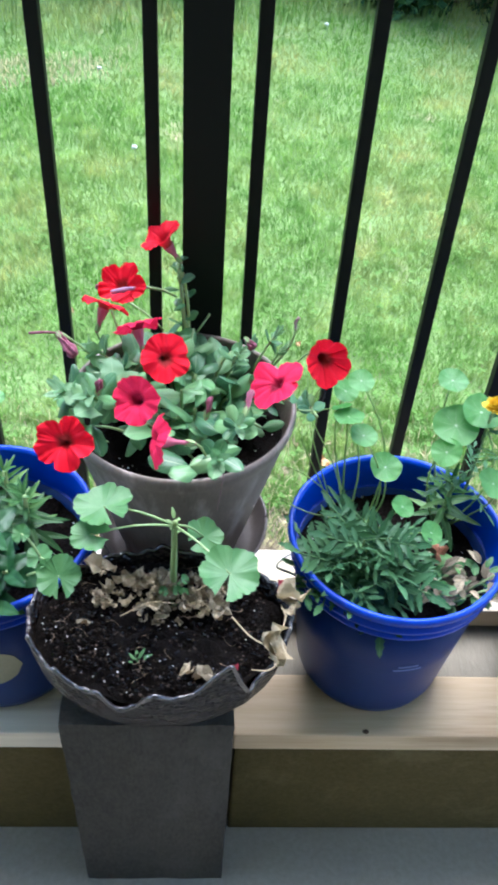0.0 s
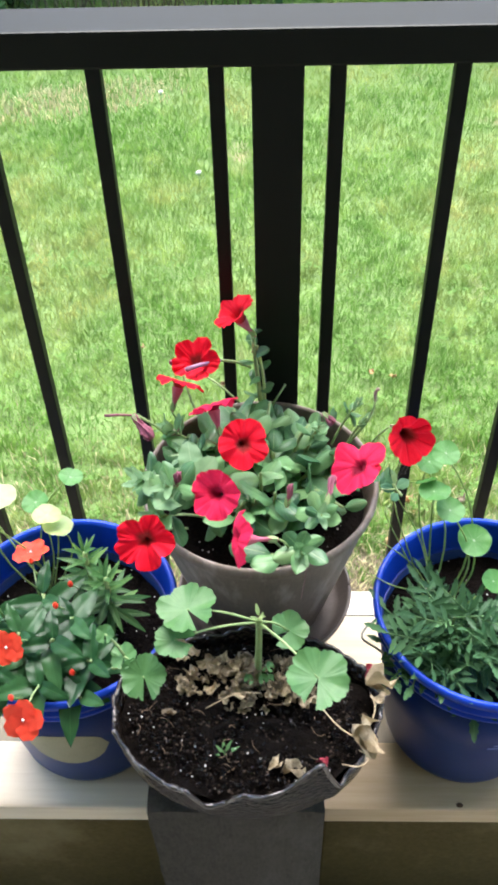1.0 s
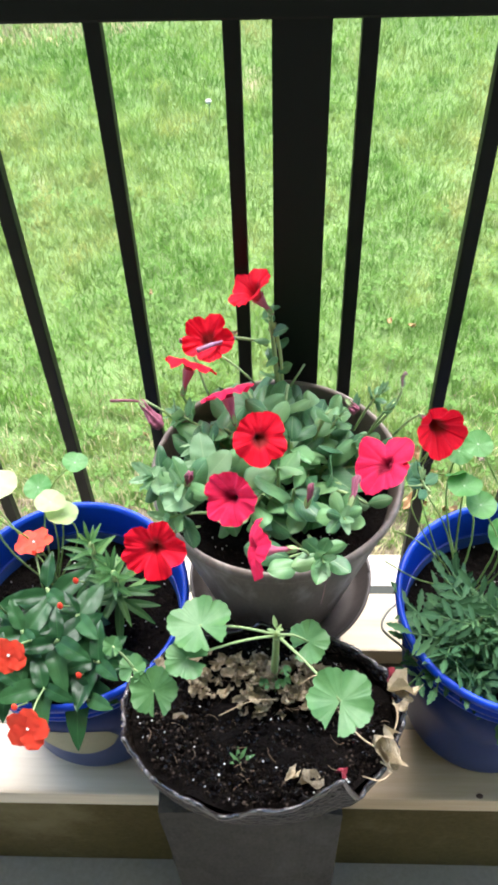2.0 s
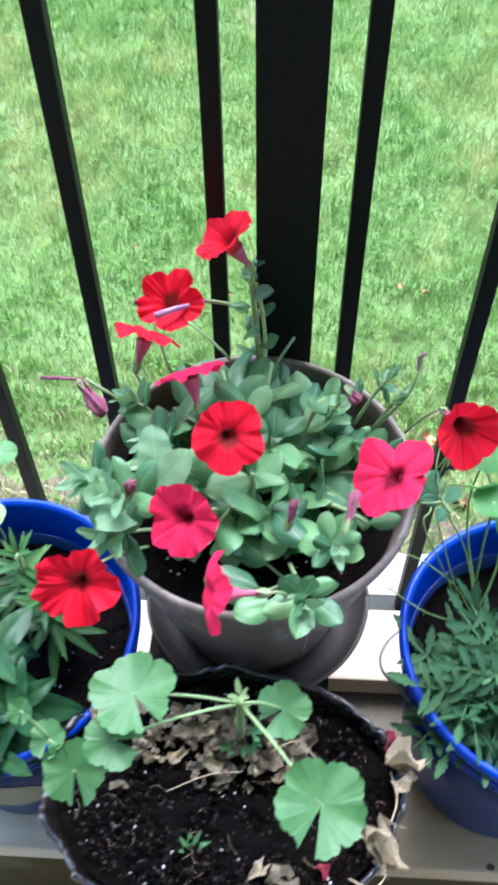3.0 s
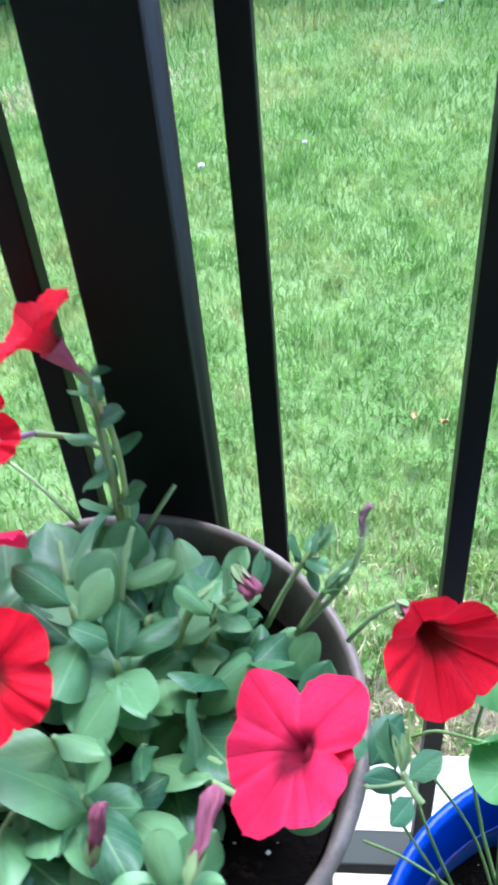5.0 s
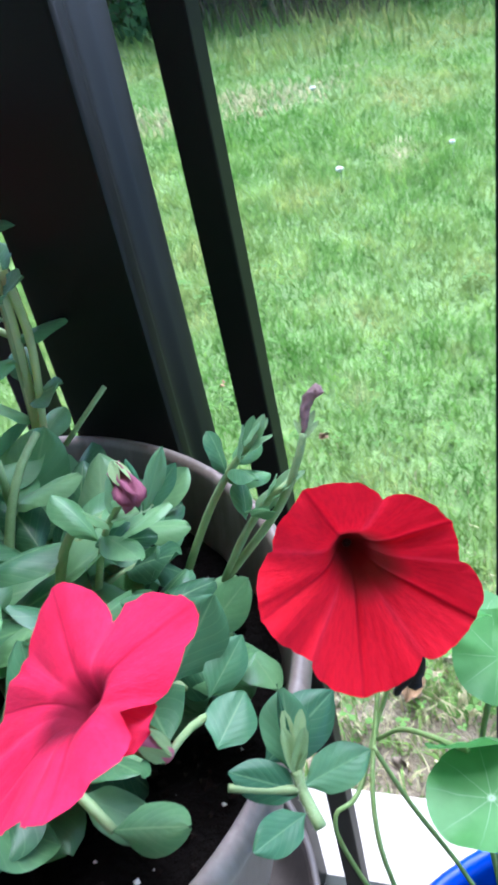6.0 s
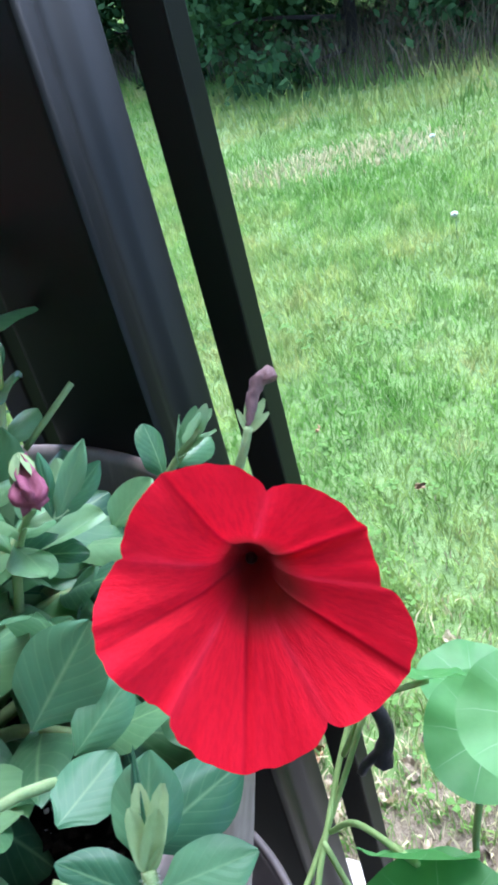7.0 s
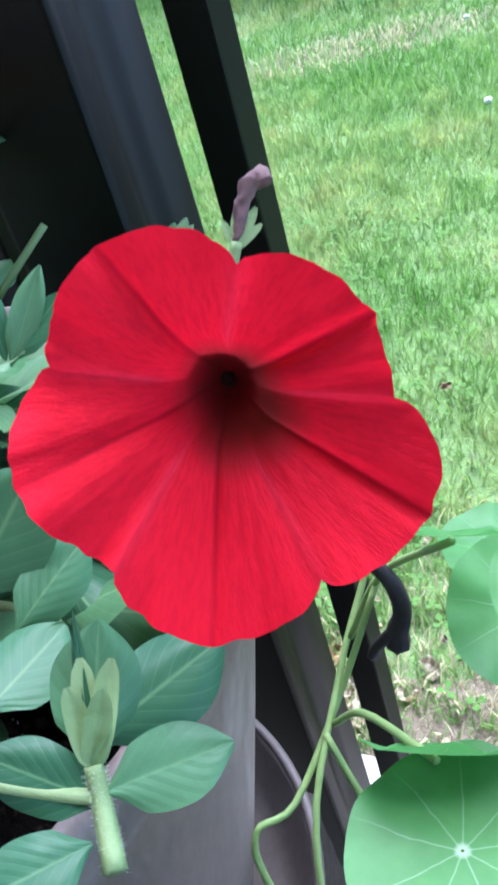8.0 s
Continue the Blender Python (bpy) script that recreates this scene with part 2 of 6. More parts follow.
# ---- pots ----
POT = Vector((0.0445, -0.1515, 0.0))
pot_mat = surface("taupe_plastic", (0.120, 0.092, 0.073), (0.215, 0.170, 0.138), 30, 300, rough=0.55, bump=0.06, deep=0.0005, stretch=(1, 1, 0.22), stain=(0.37, 0.315, 0.275), stain_scale=34, stain_range=(0.52, 0.75))
soil_mat = surface("potting_soil", (0.0015, 0.0012, 0.001), (0.007, 0.0048, 0.0036), 40, 220, rough=0.8, bump=1.0, deep=0.005, spec=0.08)
wet_soil = surface("wet_soil", (0.002, 0.0015, 0.0012), (0.008, 0.0055, 0.004), 60, 300, rough=0.22, bump=0.8, deep=0.003, spec=0.6)

def soil_disc(radius, z, seed, amp=0.006, ry=1.0):
    verts, faces, n, m = [(0, 0, z)], [], 14, 48
    for i in range(1, n + 1):
        for k in range(m):
            a, r = 2 * math.pi * k / m, radius * i / n
            p = Vector((r * math.cos(a), r * math.sin(a) * ry, 0))
            h = amp * noise.noise(p * 60 + Vector((seed, 0, 0))) + amp * 1.2 * noise.noise(p * 18 + Vector((0, seed, 0)))
            verts.append((p.x, p.y, z + h))
    for k in range(m):
        faces.append((0, 1 + k, 1 + (k + 1) % m))
        for i in range(n - 1):
            a, b = 1 + i * m + k, 1 + i * m + (k + 1) % m
            faces.append((a, a + m, b + m, b))
    return mesh_from("soil", verts, faces, soil_mat, True)

flower_pot = thing("flower_pot", "taupe plastic flower pot with thick rolled rim", "flower pot", POT)
v, f = lathe([(0.0, 0.463), (0.072, 0.463), (0.076, 0.467), (0.086, 0.505), (0.0985, 0.555), (0.1105, 0.603), (0.1195, 0.640), (0.1245, 0.660), (0.1262, 0.664), (0.1292, 0.671), (0.1308, 0.677), (0.1306, 0.681), (0.1290, 0.684), (0.1262, 0.6845), (0.1243, 0.681), (0.1222, 0.668), (0.1150, 0.634), (0.112, 0.622)], 96)
place("body", mesh_from("pot_body", v, f, pot_mat, True), flower_pot)
place("soil", soil_disc(0.1168, 0.648, 3), flower_pot, None, "dark damp potting soil")
saucer_mat = surface("saucer_plastic", (0.060, 0.050, 0.043), (0.110, 0.093, 0.082), 30, 300, rough=0.6, bump=0.06, deep=0.0005, stretch=(1, 1, 0.22))
saucer = thing("saucer", "taupe plastic saucer under the petunia pot, on a concrete block", "saucer", POT + Vector((0.003, -0.003, 0)))
v, f = lathe([(0.0, 0.4535), (0.086, 0.4535), (0.090, 0.4555), (0.101, 0.474), (0.1065, 0.484), (0.1078, 0.488), (0.1070, 0.4905), (0.1045, 0.4905), (0.1025, 0.486), (0.094, 0.468), (0.086, 0.4622), (0.0, 0.4622)], 80)
place("dish", mesh_from("saucer_dish", v, f, saucer_mat, True), saucer)
v, f = tube([(0.1062 * math.cos(2 * math.pi * i / 80), 0.1062 * math.sin(2 * math.pi * i / 80), 0.4900) for i in range(81)], 0.0021, 8)
place("rim", mesh_from("saucer_rim", v, f, saucer_mat, True), saucer, None, "rounded lip of the saucer")

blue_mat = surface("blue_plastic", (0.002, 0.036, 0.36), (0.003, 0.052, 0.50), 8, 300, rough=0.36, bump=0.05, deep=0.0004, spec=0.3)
# Darker copy of blue_plastic: the body's shade below the rim, set by colour.
shaded_blue_mat = surface("shaded_blue_plastic", (0.004, 0.020, 0.105), (0.006, 0.030, 0.155), 8, 300, rough=0.38, bump=0.05, deep=0.0004, spec=0.22)
wire_mat = surface("steel_wire", (0.20, 0.20, 0.18), (0.32, 0.32, 0.29), 60, 300, rough=0.5, metal=0.3)
print_mat = surface("pale_print", (0.10, 0.16, 0.42), (0.14, 0.2, 0.46), 40, 300, rough=0.5)
sticker_mat = surface("faded_label", (0.24, 0.24, 0.15), (0.32, 0.31, 0.20), 20, 200, rough=0.6)

def bucket(at, label, sticker=False, spin=0.0):
    b = thing("bucket", label, "bucket", at, "blue buckets")
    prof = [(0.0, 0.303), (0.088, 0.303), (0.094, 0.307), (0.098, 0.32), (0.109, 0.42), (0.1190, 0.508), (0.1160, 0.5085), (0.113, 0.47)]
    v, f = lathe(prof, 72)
    place("body", mesh_from("bucket_body", v, f, shaded_blue_mat, True), b)
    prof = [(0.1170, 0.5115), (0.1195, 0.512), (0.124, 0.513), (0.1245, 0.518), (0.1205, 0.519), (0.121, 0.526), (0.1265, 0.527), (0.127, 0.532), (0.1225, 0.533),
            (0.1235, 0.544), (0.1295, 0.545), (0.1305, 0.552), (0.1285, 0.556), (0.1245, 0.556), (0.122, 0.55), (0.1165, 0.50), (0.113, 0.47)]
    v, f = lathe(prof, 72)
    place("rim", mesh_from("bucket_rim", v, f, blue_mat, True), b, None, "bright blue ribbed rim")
    place("soil", soil_disc(0.1155, 0.495, at[0] * 10), b, None, "dark potting soil")
    pts = smooth_points([(-0.112, -0.062, 0.535), (-0.124, -0.033, 0.513), (-0.136, 0.010, 0.470), (-0.127, 0.048, 0.437), (-0.105, 0.078, 0.418), (-0.070, 0.104, 0.408)], 6)
    v, f = tube(pts, 0.0014, 7)
    place("handle", mesh_from("wire_handle", v, f, wire_mat, True), b, None, "loose steel wire handle")
    mark_z, tall, wide = (0.420, 0.042, 0.44) if sticker else (0.435, 0.0022, 0.16)
    lines = [(0, 1.0)] if sticker else [(0.004, 0.7), (-0.004, 1.0)]
    verts, faces = [], []
    for dz, part_w in lines:
        base = len(verts)
        for i in range(13):
            for k in range(5):
                q = (i / 12 - 0.5) * 2
                h = tall * (math.sqrt(max(0.0, 1 - q * q)) if sticker else 1.0) * (k / 4 - 0.5) * 2
                z = mark_z + dz + h
                r = 0.0976 + (z - 0.32) * (0.1195 - 0.098) / 0.192 + 0.0013
                ang = -math.pi / 2 + spin + q * wide * part_w
                verts.append((r * math.cos(ang), r * math.sin(ang), z))
        faces += [(base + i * 5 + k, base + (i + 1) * 5 + k, base + (i + 1) * 5 + k + 1, base + i * 5 + k + 1) for i in range(12) for k in range(4)]
    place("label_patch" if sticker else "print_bars", mesh_from("bucket_mark", verts, faces, sticker_mat if sticker else print_mat, True), b, None, "faded oval paper label" if sticker else "faint printed lines")
    return b
bucket((0.303, -0.228, 0), "blue plastic bucket planted with marigold seedlings and nasturtium", spin=0.15)
bucket((-0.182, -0.228, 0), "blue plastic bucket with a faded oval label, planted with impatiens", True)
bucket((0.590, -0.215, 0), "blue plastic bucket planted with nasturtium and yellow marigold")

# scalloped bowl
BOWL = Vector((0.030, -0.360, 0))
def glaze():
    m, nt, b = principled("brown_glaze", 0.20, 0.0, 0.42)
    v = coords(nt)
    nt.links.new(ramp(nt, noisy(nt, v, 30, 6), [(0.3, (0.008, 0.006, 0.005)), (0.55, (0.019, 0.014, 0.011)), (0.75, (0.055, 0.043, 0.036))]), b.inputs["Base Color"])
    cells = node(nt, "ShaderNodeTexVoronoi", Scale=165.0)
    nt.links.new(v, cells.inputs["Vector"])
    bumped(nt, b, cells.outputs["Distance"], 1.0, 0.0045)
    return m
glaze_mat = glaze()
def bowl_wave(a, r, z):
    """Pointed scallops along the rim, strongest in front, with one tall crest and a gap on each side of it."""
    t = max(0.0, (z - 0.490) / 0.07)
    front = 0.30 + 0.70 * max(0.0, -math.sin(a + 0.15))
    u = 6.5 * a + 0.8 * math.sin(3 * a)
    crest = 1 - 2 * abs(math.sin(u)) ** 0.75
    d = (a - 5.30 + math.pi) % (2 * math.pi) - math.pi
    tall = math.exp(-(d / 0.30) ** 2) if d < 0 else math.exp(-(d / 0.045) ** 2)
    gap = math.exp(-((d + 0.86) / 0.13) ** 2) + 0.8 * math.exp(-((d - 0.13) / 0.09) ** 2)
    k = 1 + 0.022 * t * crest * front + 0.012 * t * math.sin(5 * a) - 0.05 * t * t * tall + 0.02 * t * gap
    lump = noise.noise(Vector((math.cos(a) * 7, math.sin(a) * 7, 0.3))) + 0.6 * noise.noise(Vector((math.cos(a) * 17, math.sin(a) * 17, 1.7)))
    k += 0.020 * t * t * lump
    return r * k, z + t * (0.0110 * front * crest + 0.036 * tall - 0.016 * gap + 0.0050 * t * lump * (0.4 + front)) + 0.004 * t * math.sin(2 * a + 0.5)
BOWL_RY = 0.68
glazed_bowl = thing("glazed_bowl", "dark brown glazed pottery bowl with a wavy scalloped rim", "bowl", BOWL)
v, f = lathe([(0.0, 0.4445), (0.072, 0.4445), (0.080, 0.4475), (0.103, 0.463), (0.122, 0.487), (0.1335, 0.513), (0.1380, 0.537), (0.1405, 0.556), (0.1400, 0.5605), (0.1372, 0.561), (0.1350, 0.556), (0.132, 0.536), (0.126, 0.514), (0.110, 0.498)], 240, bowl_wave)
v = [(x, y * BOWL_RY, z) for x, y, z in v]
place("body", mesh_from("bowl_body", v, f, glaze_mat, True), glazed_bowl)
rim_mat = surface("glaze_rim", (0.008, 0.006, 0.005), (0.042, 0.033, 0.030), 75, 200, rough=0.08, metal=0.1, bump=0.6, deep=0.003)
rim_mat.node_tree.nodes["Principled BSDF"].inputs["Coat Weight"].default_value = 1.0
rim_mat.node_tree.nodes["Principled BSDF"].inputs["Coat Roughness"].default_value = 0.05
rim_pts, rim_r = [], []
for i in range(361):
    a = 2 * math.pi * i / 360
    rr, zz = bowl_wave(a, 0.1386, 0.5595)
    rim_pts.append((rr * math.cos(a), rr * math.sin(a) * BOWL_RY, zz))
    rim_r.append(0.0025 + 0.0011 * noise.noise(Vector((math.cos(a) * 12, math.sin(a) * 12, 5.0))) + 0.0006 * noise.noise(Vector((math.cos(a) * 31, math.sin(a) * 31, 2.0))))
v, f = tube(rim_pts, rim_r, 10)
place("rim", mesh_from("bowl_rim", v, f, rim_mat, True), glazed_bowl, None, "thick glossy silvery-brown glazed lip")
place("soil", soil_disc(0.1310, 0.540, 8, 0.015, BOWL_RY), glazed_bowl, None, "dark soil with perlite and dry debris")

# ---- plants: meshes ----
def leaf_material(name, dark, light, vein, rough=0.5, share=0.3, veins=7.0, spec=0.4, fuzz=0.0, drawn=1.0, relief=0.12):
    m, nt, b = principled(name, rough, 0.0, spec)
    tc = nt.nodes.new("ShaderNodeTexCoord")
    sep = nt.nodes.new("ShaderNodeSeparateXYZ")
    nt.links.new(tc.outputs["UV"], sep.inputs["Vector"])
    mid = nt.nodes.new("ShaderNodeMath"); mid.operation = "ABSOLUTE"
    sub = nt.nodes.new("ShaderNodeMath"); sub.operation = "SUBTRACT"; sub.inputs[1].default_value = 0.5
    nt.links.new(sep.outputs["X"], sub.inputs[0]); nt.links.new(sub.outputs[0], mid.inputs[0])
    # side veins: waves that run outwards and forwards
    wv = nt.nodes.new("ShaderNodeMath"); wv.operation = "MULTIPLY_ADD"; wv.inputs[1].default_value = -0.8
    nt.links.new(mid.outputs[0], wv.inputs[0]); nt.links.new(sep.outputs["Y"], wv.inputs[2])
    sc = nt.nodes.new("ShaderNodeMath"); sc.operation = "MULTIPLY"; sc.inputs[1].default_value = veins
    nt.links.new(wv.outputs[0], sc.inputs[0])
    fr = nt.nodes.new("ShaderNodeMath"); fr.operation = "PINGPONG"; fr.inputs[1].default_value = 0.5
    nt.links.new(sc.outputs[0], fr.inputs[0])
    side = ramp(nt, fr.outputs[0], [(0.0, (0.28 * drawn,) * 3), (0.10, (0, 0, 0))])
    main = ramp(nt, mid.outputs[0], [(0.0, (drawn,) * 3), (0.035, (0, 0, 0))])
    obj = tc.outputs["Object"]
    info = nt.nodes.new("ShaderNodeObjectInfo")
    blot = noisy(nt, obj, 70, 4)
    col = mixed(nt, 0.70, ramp(nt, blot, [(0.3, dark), (0.7, light)]), ramp(nt, info.outputs["Random"], [(0.05, dark), (0.75, light), (1.0, vein)]))
    col = mixed(nt, side, col, vein)
    col = mixed(nt, main, col, vein)
    nt.links.new(col, b.inputs["Base Color"])
    bumped(nt, b, mixed(nt, 0.6, fr.outputs[0], noisy(nt, obj, 170, 4)), relief, 0.0008)
    b.inputs["Sheen Weight"].default_value = fuzz
    b.inputs["Sheen Roughness"].default_value = 0.4
    return thin(m, col, share=share)


def round_material(name, dark, light, vein, rays=9, share=0.35, rough=0.5):
    """For round leaves: pale veins that run out from the stalk."""
    m, nt, b = principled(name, rough)
    tc = nt.nodes.new("ShaderNodeTexCoord")
    sep = nt.nodes.new("ShaderNodeSeparateXYZ")
    nt.links.new(tc.outputs["UV"], sep.inputs["Vector"])
    sc = nt.nodes.new("ShaderNodeMath"); sc.operation = "MULTIPLY"; sc.inputs[1].default_value = rays
    wob = noisy(nt, tc.outputs["Object"], 60, 3)
    ad = nt.nodes.new("ShaderNodeMath"); ad.operation = "MULTIPLY_ADD"; ad.inputs[1].default_value = 0.5
    nt.links.new(sep.outputs["X"], sc.inputs[0])
    nt.links.new(wob, ad.inputs[0]); nt.links.new(sc.outputs[0], ad.inputs[2])
    fr = nt.nodes.new("ShaderNodeMath"); fr.operation = "PINGPONG"; fr.inputs[1].default_value = 0.5
    nt.links.new(ad.outputs[0], fr.inputs[0])
    w = nt.nodes.new("ShaderNodeMath"); w.operation = "MULTIPLY"
    nt.links.new(fr.outputs[0], w.inputs[0]); nt.links.new(sep.outputs["Y"], w.inputs[1])
    line = ramp(nt, w.outputs[0], [(0.0, (0.38, 0.38, 0.38)), (0.016, (0, 0, 0))])
    core = ramp(nt, sep.outputs["Y"], [(0.02, (1, 1, 1)), (0.07, (0, 0, 0))])
    fade = ramp(nt, sep.outputs["Y"], [(0.5, (1, 1, 1)), (0.95, (0.15, 0.15, 0.15))])
    line = mixed(nt, 1.0, line, fade, "MULTIPLY")
    info = nt.nodes.new("ShaderNodeObjectInfo")
    col = mixed(nt, 0.5, ramp(nt, noisy(nt, tc.outputs["Object"], 90, 4), [(0.3, dark), (0.7, light)]), ramp(nt, info.outputs["Random"], [(0.0, dark), (1.0, light)]))
    col = mixed(nt, line, col, vein)
    col = mixed(nt, core, col, vein)
    nt.links.new(col, b.inputs["Base Color"])
    bumped(nt, b, noisy(nt, tc.outputs["Object"], 240, 4), 0.15, 0.0006)
    return thin(m, col, share=share)


def petal_material(name, red, edge, throat, vein, pale, share=0.18):
    m, nt, b = principled(name, 0.6, 0.0, 0.10)
    tc = nt.nodes.new("ShaderNodeTexCoord")
    sep = nt.nodes.new("ShaderNodeSeparateXYZ")
    nt.links.new(tc.outputs["UV"], sep.inputs["Vector"])
    col = ramp(nt, noisy(nt, tc.outputs["Object"], 55, 4), [(0.25, red), (0.75, edge)])
    # five dark midveins
    five = nt.nodes.new("ShaderNodeMath"); five.operation = "MULTIPLY"; five.inputs[1].default_value = 5.0
    nt.links.new(sep.outputs["X"], five.inputs[0])
    pp = nt.nodes.new("ShaderNodeMath"); pp.operation = "PINGPONG"; pp.inputs[1].default_value = 0.5
    nt.links.new(five.outputs[0], pp.inputs[0])
    w = nt.nodes.new("ShaderNodeMath"); w.operation = "MULTIPLY"
    nt.links.new(pp.outputs[0], w.inputs[0]); nt.links.new(sep.outputs["Y"], w.inputs[1])
    main = ramp(nt, w.outputs[0], [(0.0, (0.95, 0.95, 0.95)), (0.006, (0.75, 0.75, 0.75)), (0.018, (0, 0, 0))])
    # pale seams between the lobes
    seam = ramp(nt, pp.outputs[0], [(0.43, (0, 0, 0)), (0.5, (0.20, 0.20, 0.20))])
    seam = mixed(nt, 1.0, seam, ramp(nt, sep.outputs["Y"], [(0.25, (0, 0, 0)), (0.45, (1, 1, 1)), (0.95, (0.4, 0.4, 0.4))]), "MULTIPLY")
    col = mixed(nt, seam, col, pale)
    # fine branching veins
    mp = nt.nodes.new("ShaderNodeMapping"); mp.inputs["Scale"].default_value = (150, 9, 1)
    nt.links.new(tc.outputs["UV"], mp.inputs["Vector"])
    fine = noisy(nt, mp.outputs["Vector"], 1.0, 5, 0.7)
    fines = ramp(nt, fine, [(0.46, (0, 0, 0)), (0.58, (0.36, 0.36, 0.36))])
    fade = ramp(nt, sep.outputs["Y"], [(0.25, (1, 1, 1)), (0.95, (0.45, 0.45, 0.45))])
    col = mixed(nt, mixed(nt, 1.0, fines, fade, "MULTIPLY"), col, vein)
    col = mixed(nt, mixed(nt, 1.0, main, fade, "MULTIPLY"), col, vein)
    # dark throat, running out further over one lobe
    ang = nt.nodes.new("ShaderNodeMath"); ang.operation = "MULTIPLY_ADD"; ang.inputs[1].default_value = 2 * math.pi; ang.inputs[2].default_value = -1.6
    nt.links.new(sep.outputs["X"], ang.inputs[0])
    cs = nt.nodes.new("ShaderNodeMath"); cs.operation = "COSINE"
    nt.links.new(ang.outputs[0], cs.inputs[0])
    off = nt.nodes.new("ShaderNodeMath"); off.operation = "MULTIPLY_ADD"; off.inputs[1].default_value = -0.10
    nt.links.new(cs.outputs[0], off.inputs[0]); nt.links.new(sep.outputs["Y"], off.inputs[2])
    ragged = nt.nodes.new("ShaderNodeMath"); ragged.operation = "MULTIPLY_ADD"; ragged.inputs[1].default_value = 0.10
    nt.links.new(fine, ragged.inputs[0]); nt.links.new(off.outputs[0], ragged.inputs[2])
    col = mixed(nt, ramp(nt, ragged.outputs[0], [(0.24, (0.95, 0.95, 0.95)), (0.32, (0.62, 0.62, 0.62)), (0.45, (0, 0, 0))]), col, throat)
    nt.links.new(col, b.inputs["Base Color"])
    b.inputs["Sheen Weight"].default_value = 0.02
    bumped(nt, b, fine, 0.5, 0.0008)
    return thin(m, col, share=share)


petal_red = petal_material("petal_red", (0.74, 0.006, 0.022), (0.88, 0.011, 0.034), (0.20, 0.022, 0.020), (0.46, 0.002, 0.016), (0.84, 0.09, 0.19), 0.26)
petal_rose = petal_material("petal_rose_red", (0.74, 0.012, 0.060), (0.84, 0.03, 0.11), (0.16, 0.005, 0.020), (0.44, 0.006, 0.040), (0.86, 0.12, 0.25), 0.34)
tube_mat = thin(surface("petal_tube", (0.40, 0.06, 0.12), (0.62, 0.18, 0.26), 60, 300, rough=0.6, stretch=(1, 1, 0.15)), None, (0.4, 0.08, 0.14), 0.25)
wilted_mat = thin(surface("wilted_petal", (0.16, 0.025, 0.055), (0.46, 0.15, 0.22), 120, 400, rough=0.7, stretch=(1, 1, 0.2)), None, (0.3, 0.06, 0.12), 0.2)
withered_mat = surface("withered_black", (0.008, 0.006, 0.008), (0.03, 0.02, 0.025), 120, 400, rough=0.6)
petunia_leaf_mat = leaf_material("petunia_leaf", (0.030, 0.112, 0.050), (0.200, 0.415, 0.165), (0.27, 0.45, 0.20), rough=0.38, spec=0.48, fuzz=0.04, share=0.34, drawn=0.7, relief=0.32)
# Darker copy of petunia_leaf: shade on the outer side leaves, put in colour.
shaded_leaf_mat = leaf_material("shaded_petunia_leaf", (0.030, 0.115, 0.056), (0.105, 0.270, 0.125), (0.20, 0.38, 0.18), rough=0.42, spec=0.38, fuzz=0.04, share=0.34, drawn=0.7, relief=0.30)
young_leaf_mat = leaf_material("young_leaf", (0.14, 0.295, 0.140), (0.27, 0.450, 0.235), (0.34, 0.50, 0.27), rough=0.5, spec=0.4, fuzz=0.06, share=0.42, drawn=0.6)
stem_mat = thin(surface("green_stem", (0.21, 0.33, 0.12), (0.33, 0.45, 0.20), 60, 300, rough=0.6), None, (0.2, 0.35, 0.08), 0.15)
geranium_mat = round_material("geranium_leaf", (0.050, 0.160, 0.044), (0.115, 0.265, 0.088), (0.15, 0.31, 0.115), 7)
nasturtium_mat = round_material("nasturtium_leaf", (0.075, 0.26, 0.058), (0.15, 0.40, 0.11), (0.48, 0.66, 0.42), 9, 0.45)
marigold_leaf_mat = leaf_material("marigold_leaf", (0.018, 0.070, 0.030), (0.085, 0.205, 0.088), (0.13, 0.27, 0.11), 0.45, spec=0.25)
impatiens_leaf_mat = leaf_material("impatiens_leaf", (0.007, 0.038, 0.013), (0.026, 0.092, 0.030), (0.05, 0.14, 0.05), 0.31, 0.20, spec=0.24, drawn=0.6)
aster_leaf_mat = leaf_material("aster_leaf", (0.022, 0.090, 0.028), (0.080, 0.205, 0.062), (0.18, 0.34, 0.10), 0.42, spec=0.25)


def leaf_mesh(name, length, width, material, point=1.0, fold=0.25, droop=0.25, wave=0.0, rows=13, seed=0):
    """A leaf along +y, its face to +z, with a midrib fold, a droop and a wavy edge."""
    verts, uv, faces, cols = [], [], [], 9
    for i in range(rows):
        t = i / (rows - 1)
        w = width / 2 * (math.sin(math.pi * min(1, t ** (0.75) * 0.97 + 0.03)) ** (0.8 * point)) + 0.0004
        for k in range(cols):
            s = (k - 4) / 4
            x = s * w
            y = length * t
            z = fold * abs(x) * (1 - 0.3 * t) - droop * length * t * t + wave * width * math.sin(5 * t * math.pi + s * 2 + seed) * abs(s)
            z -= 0.3 * fold * w * abs(s) ** 3
            verts.append((x, y, z))
            uv.append((0.5 + s * 0.5, t))
    for i in range(rows - 1):
        for k in range(cols - 1):
            a = i * cols + k
            faces.append((a, a + 1, a + cols + 1, a + cols))
    return mesh_from(name, verts, faces, material, True, uv)


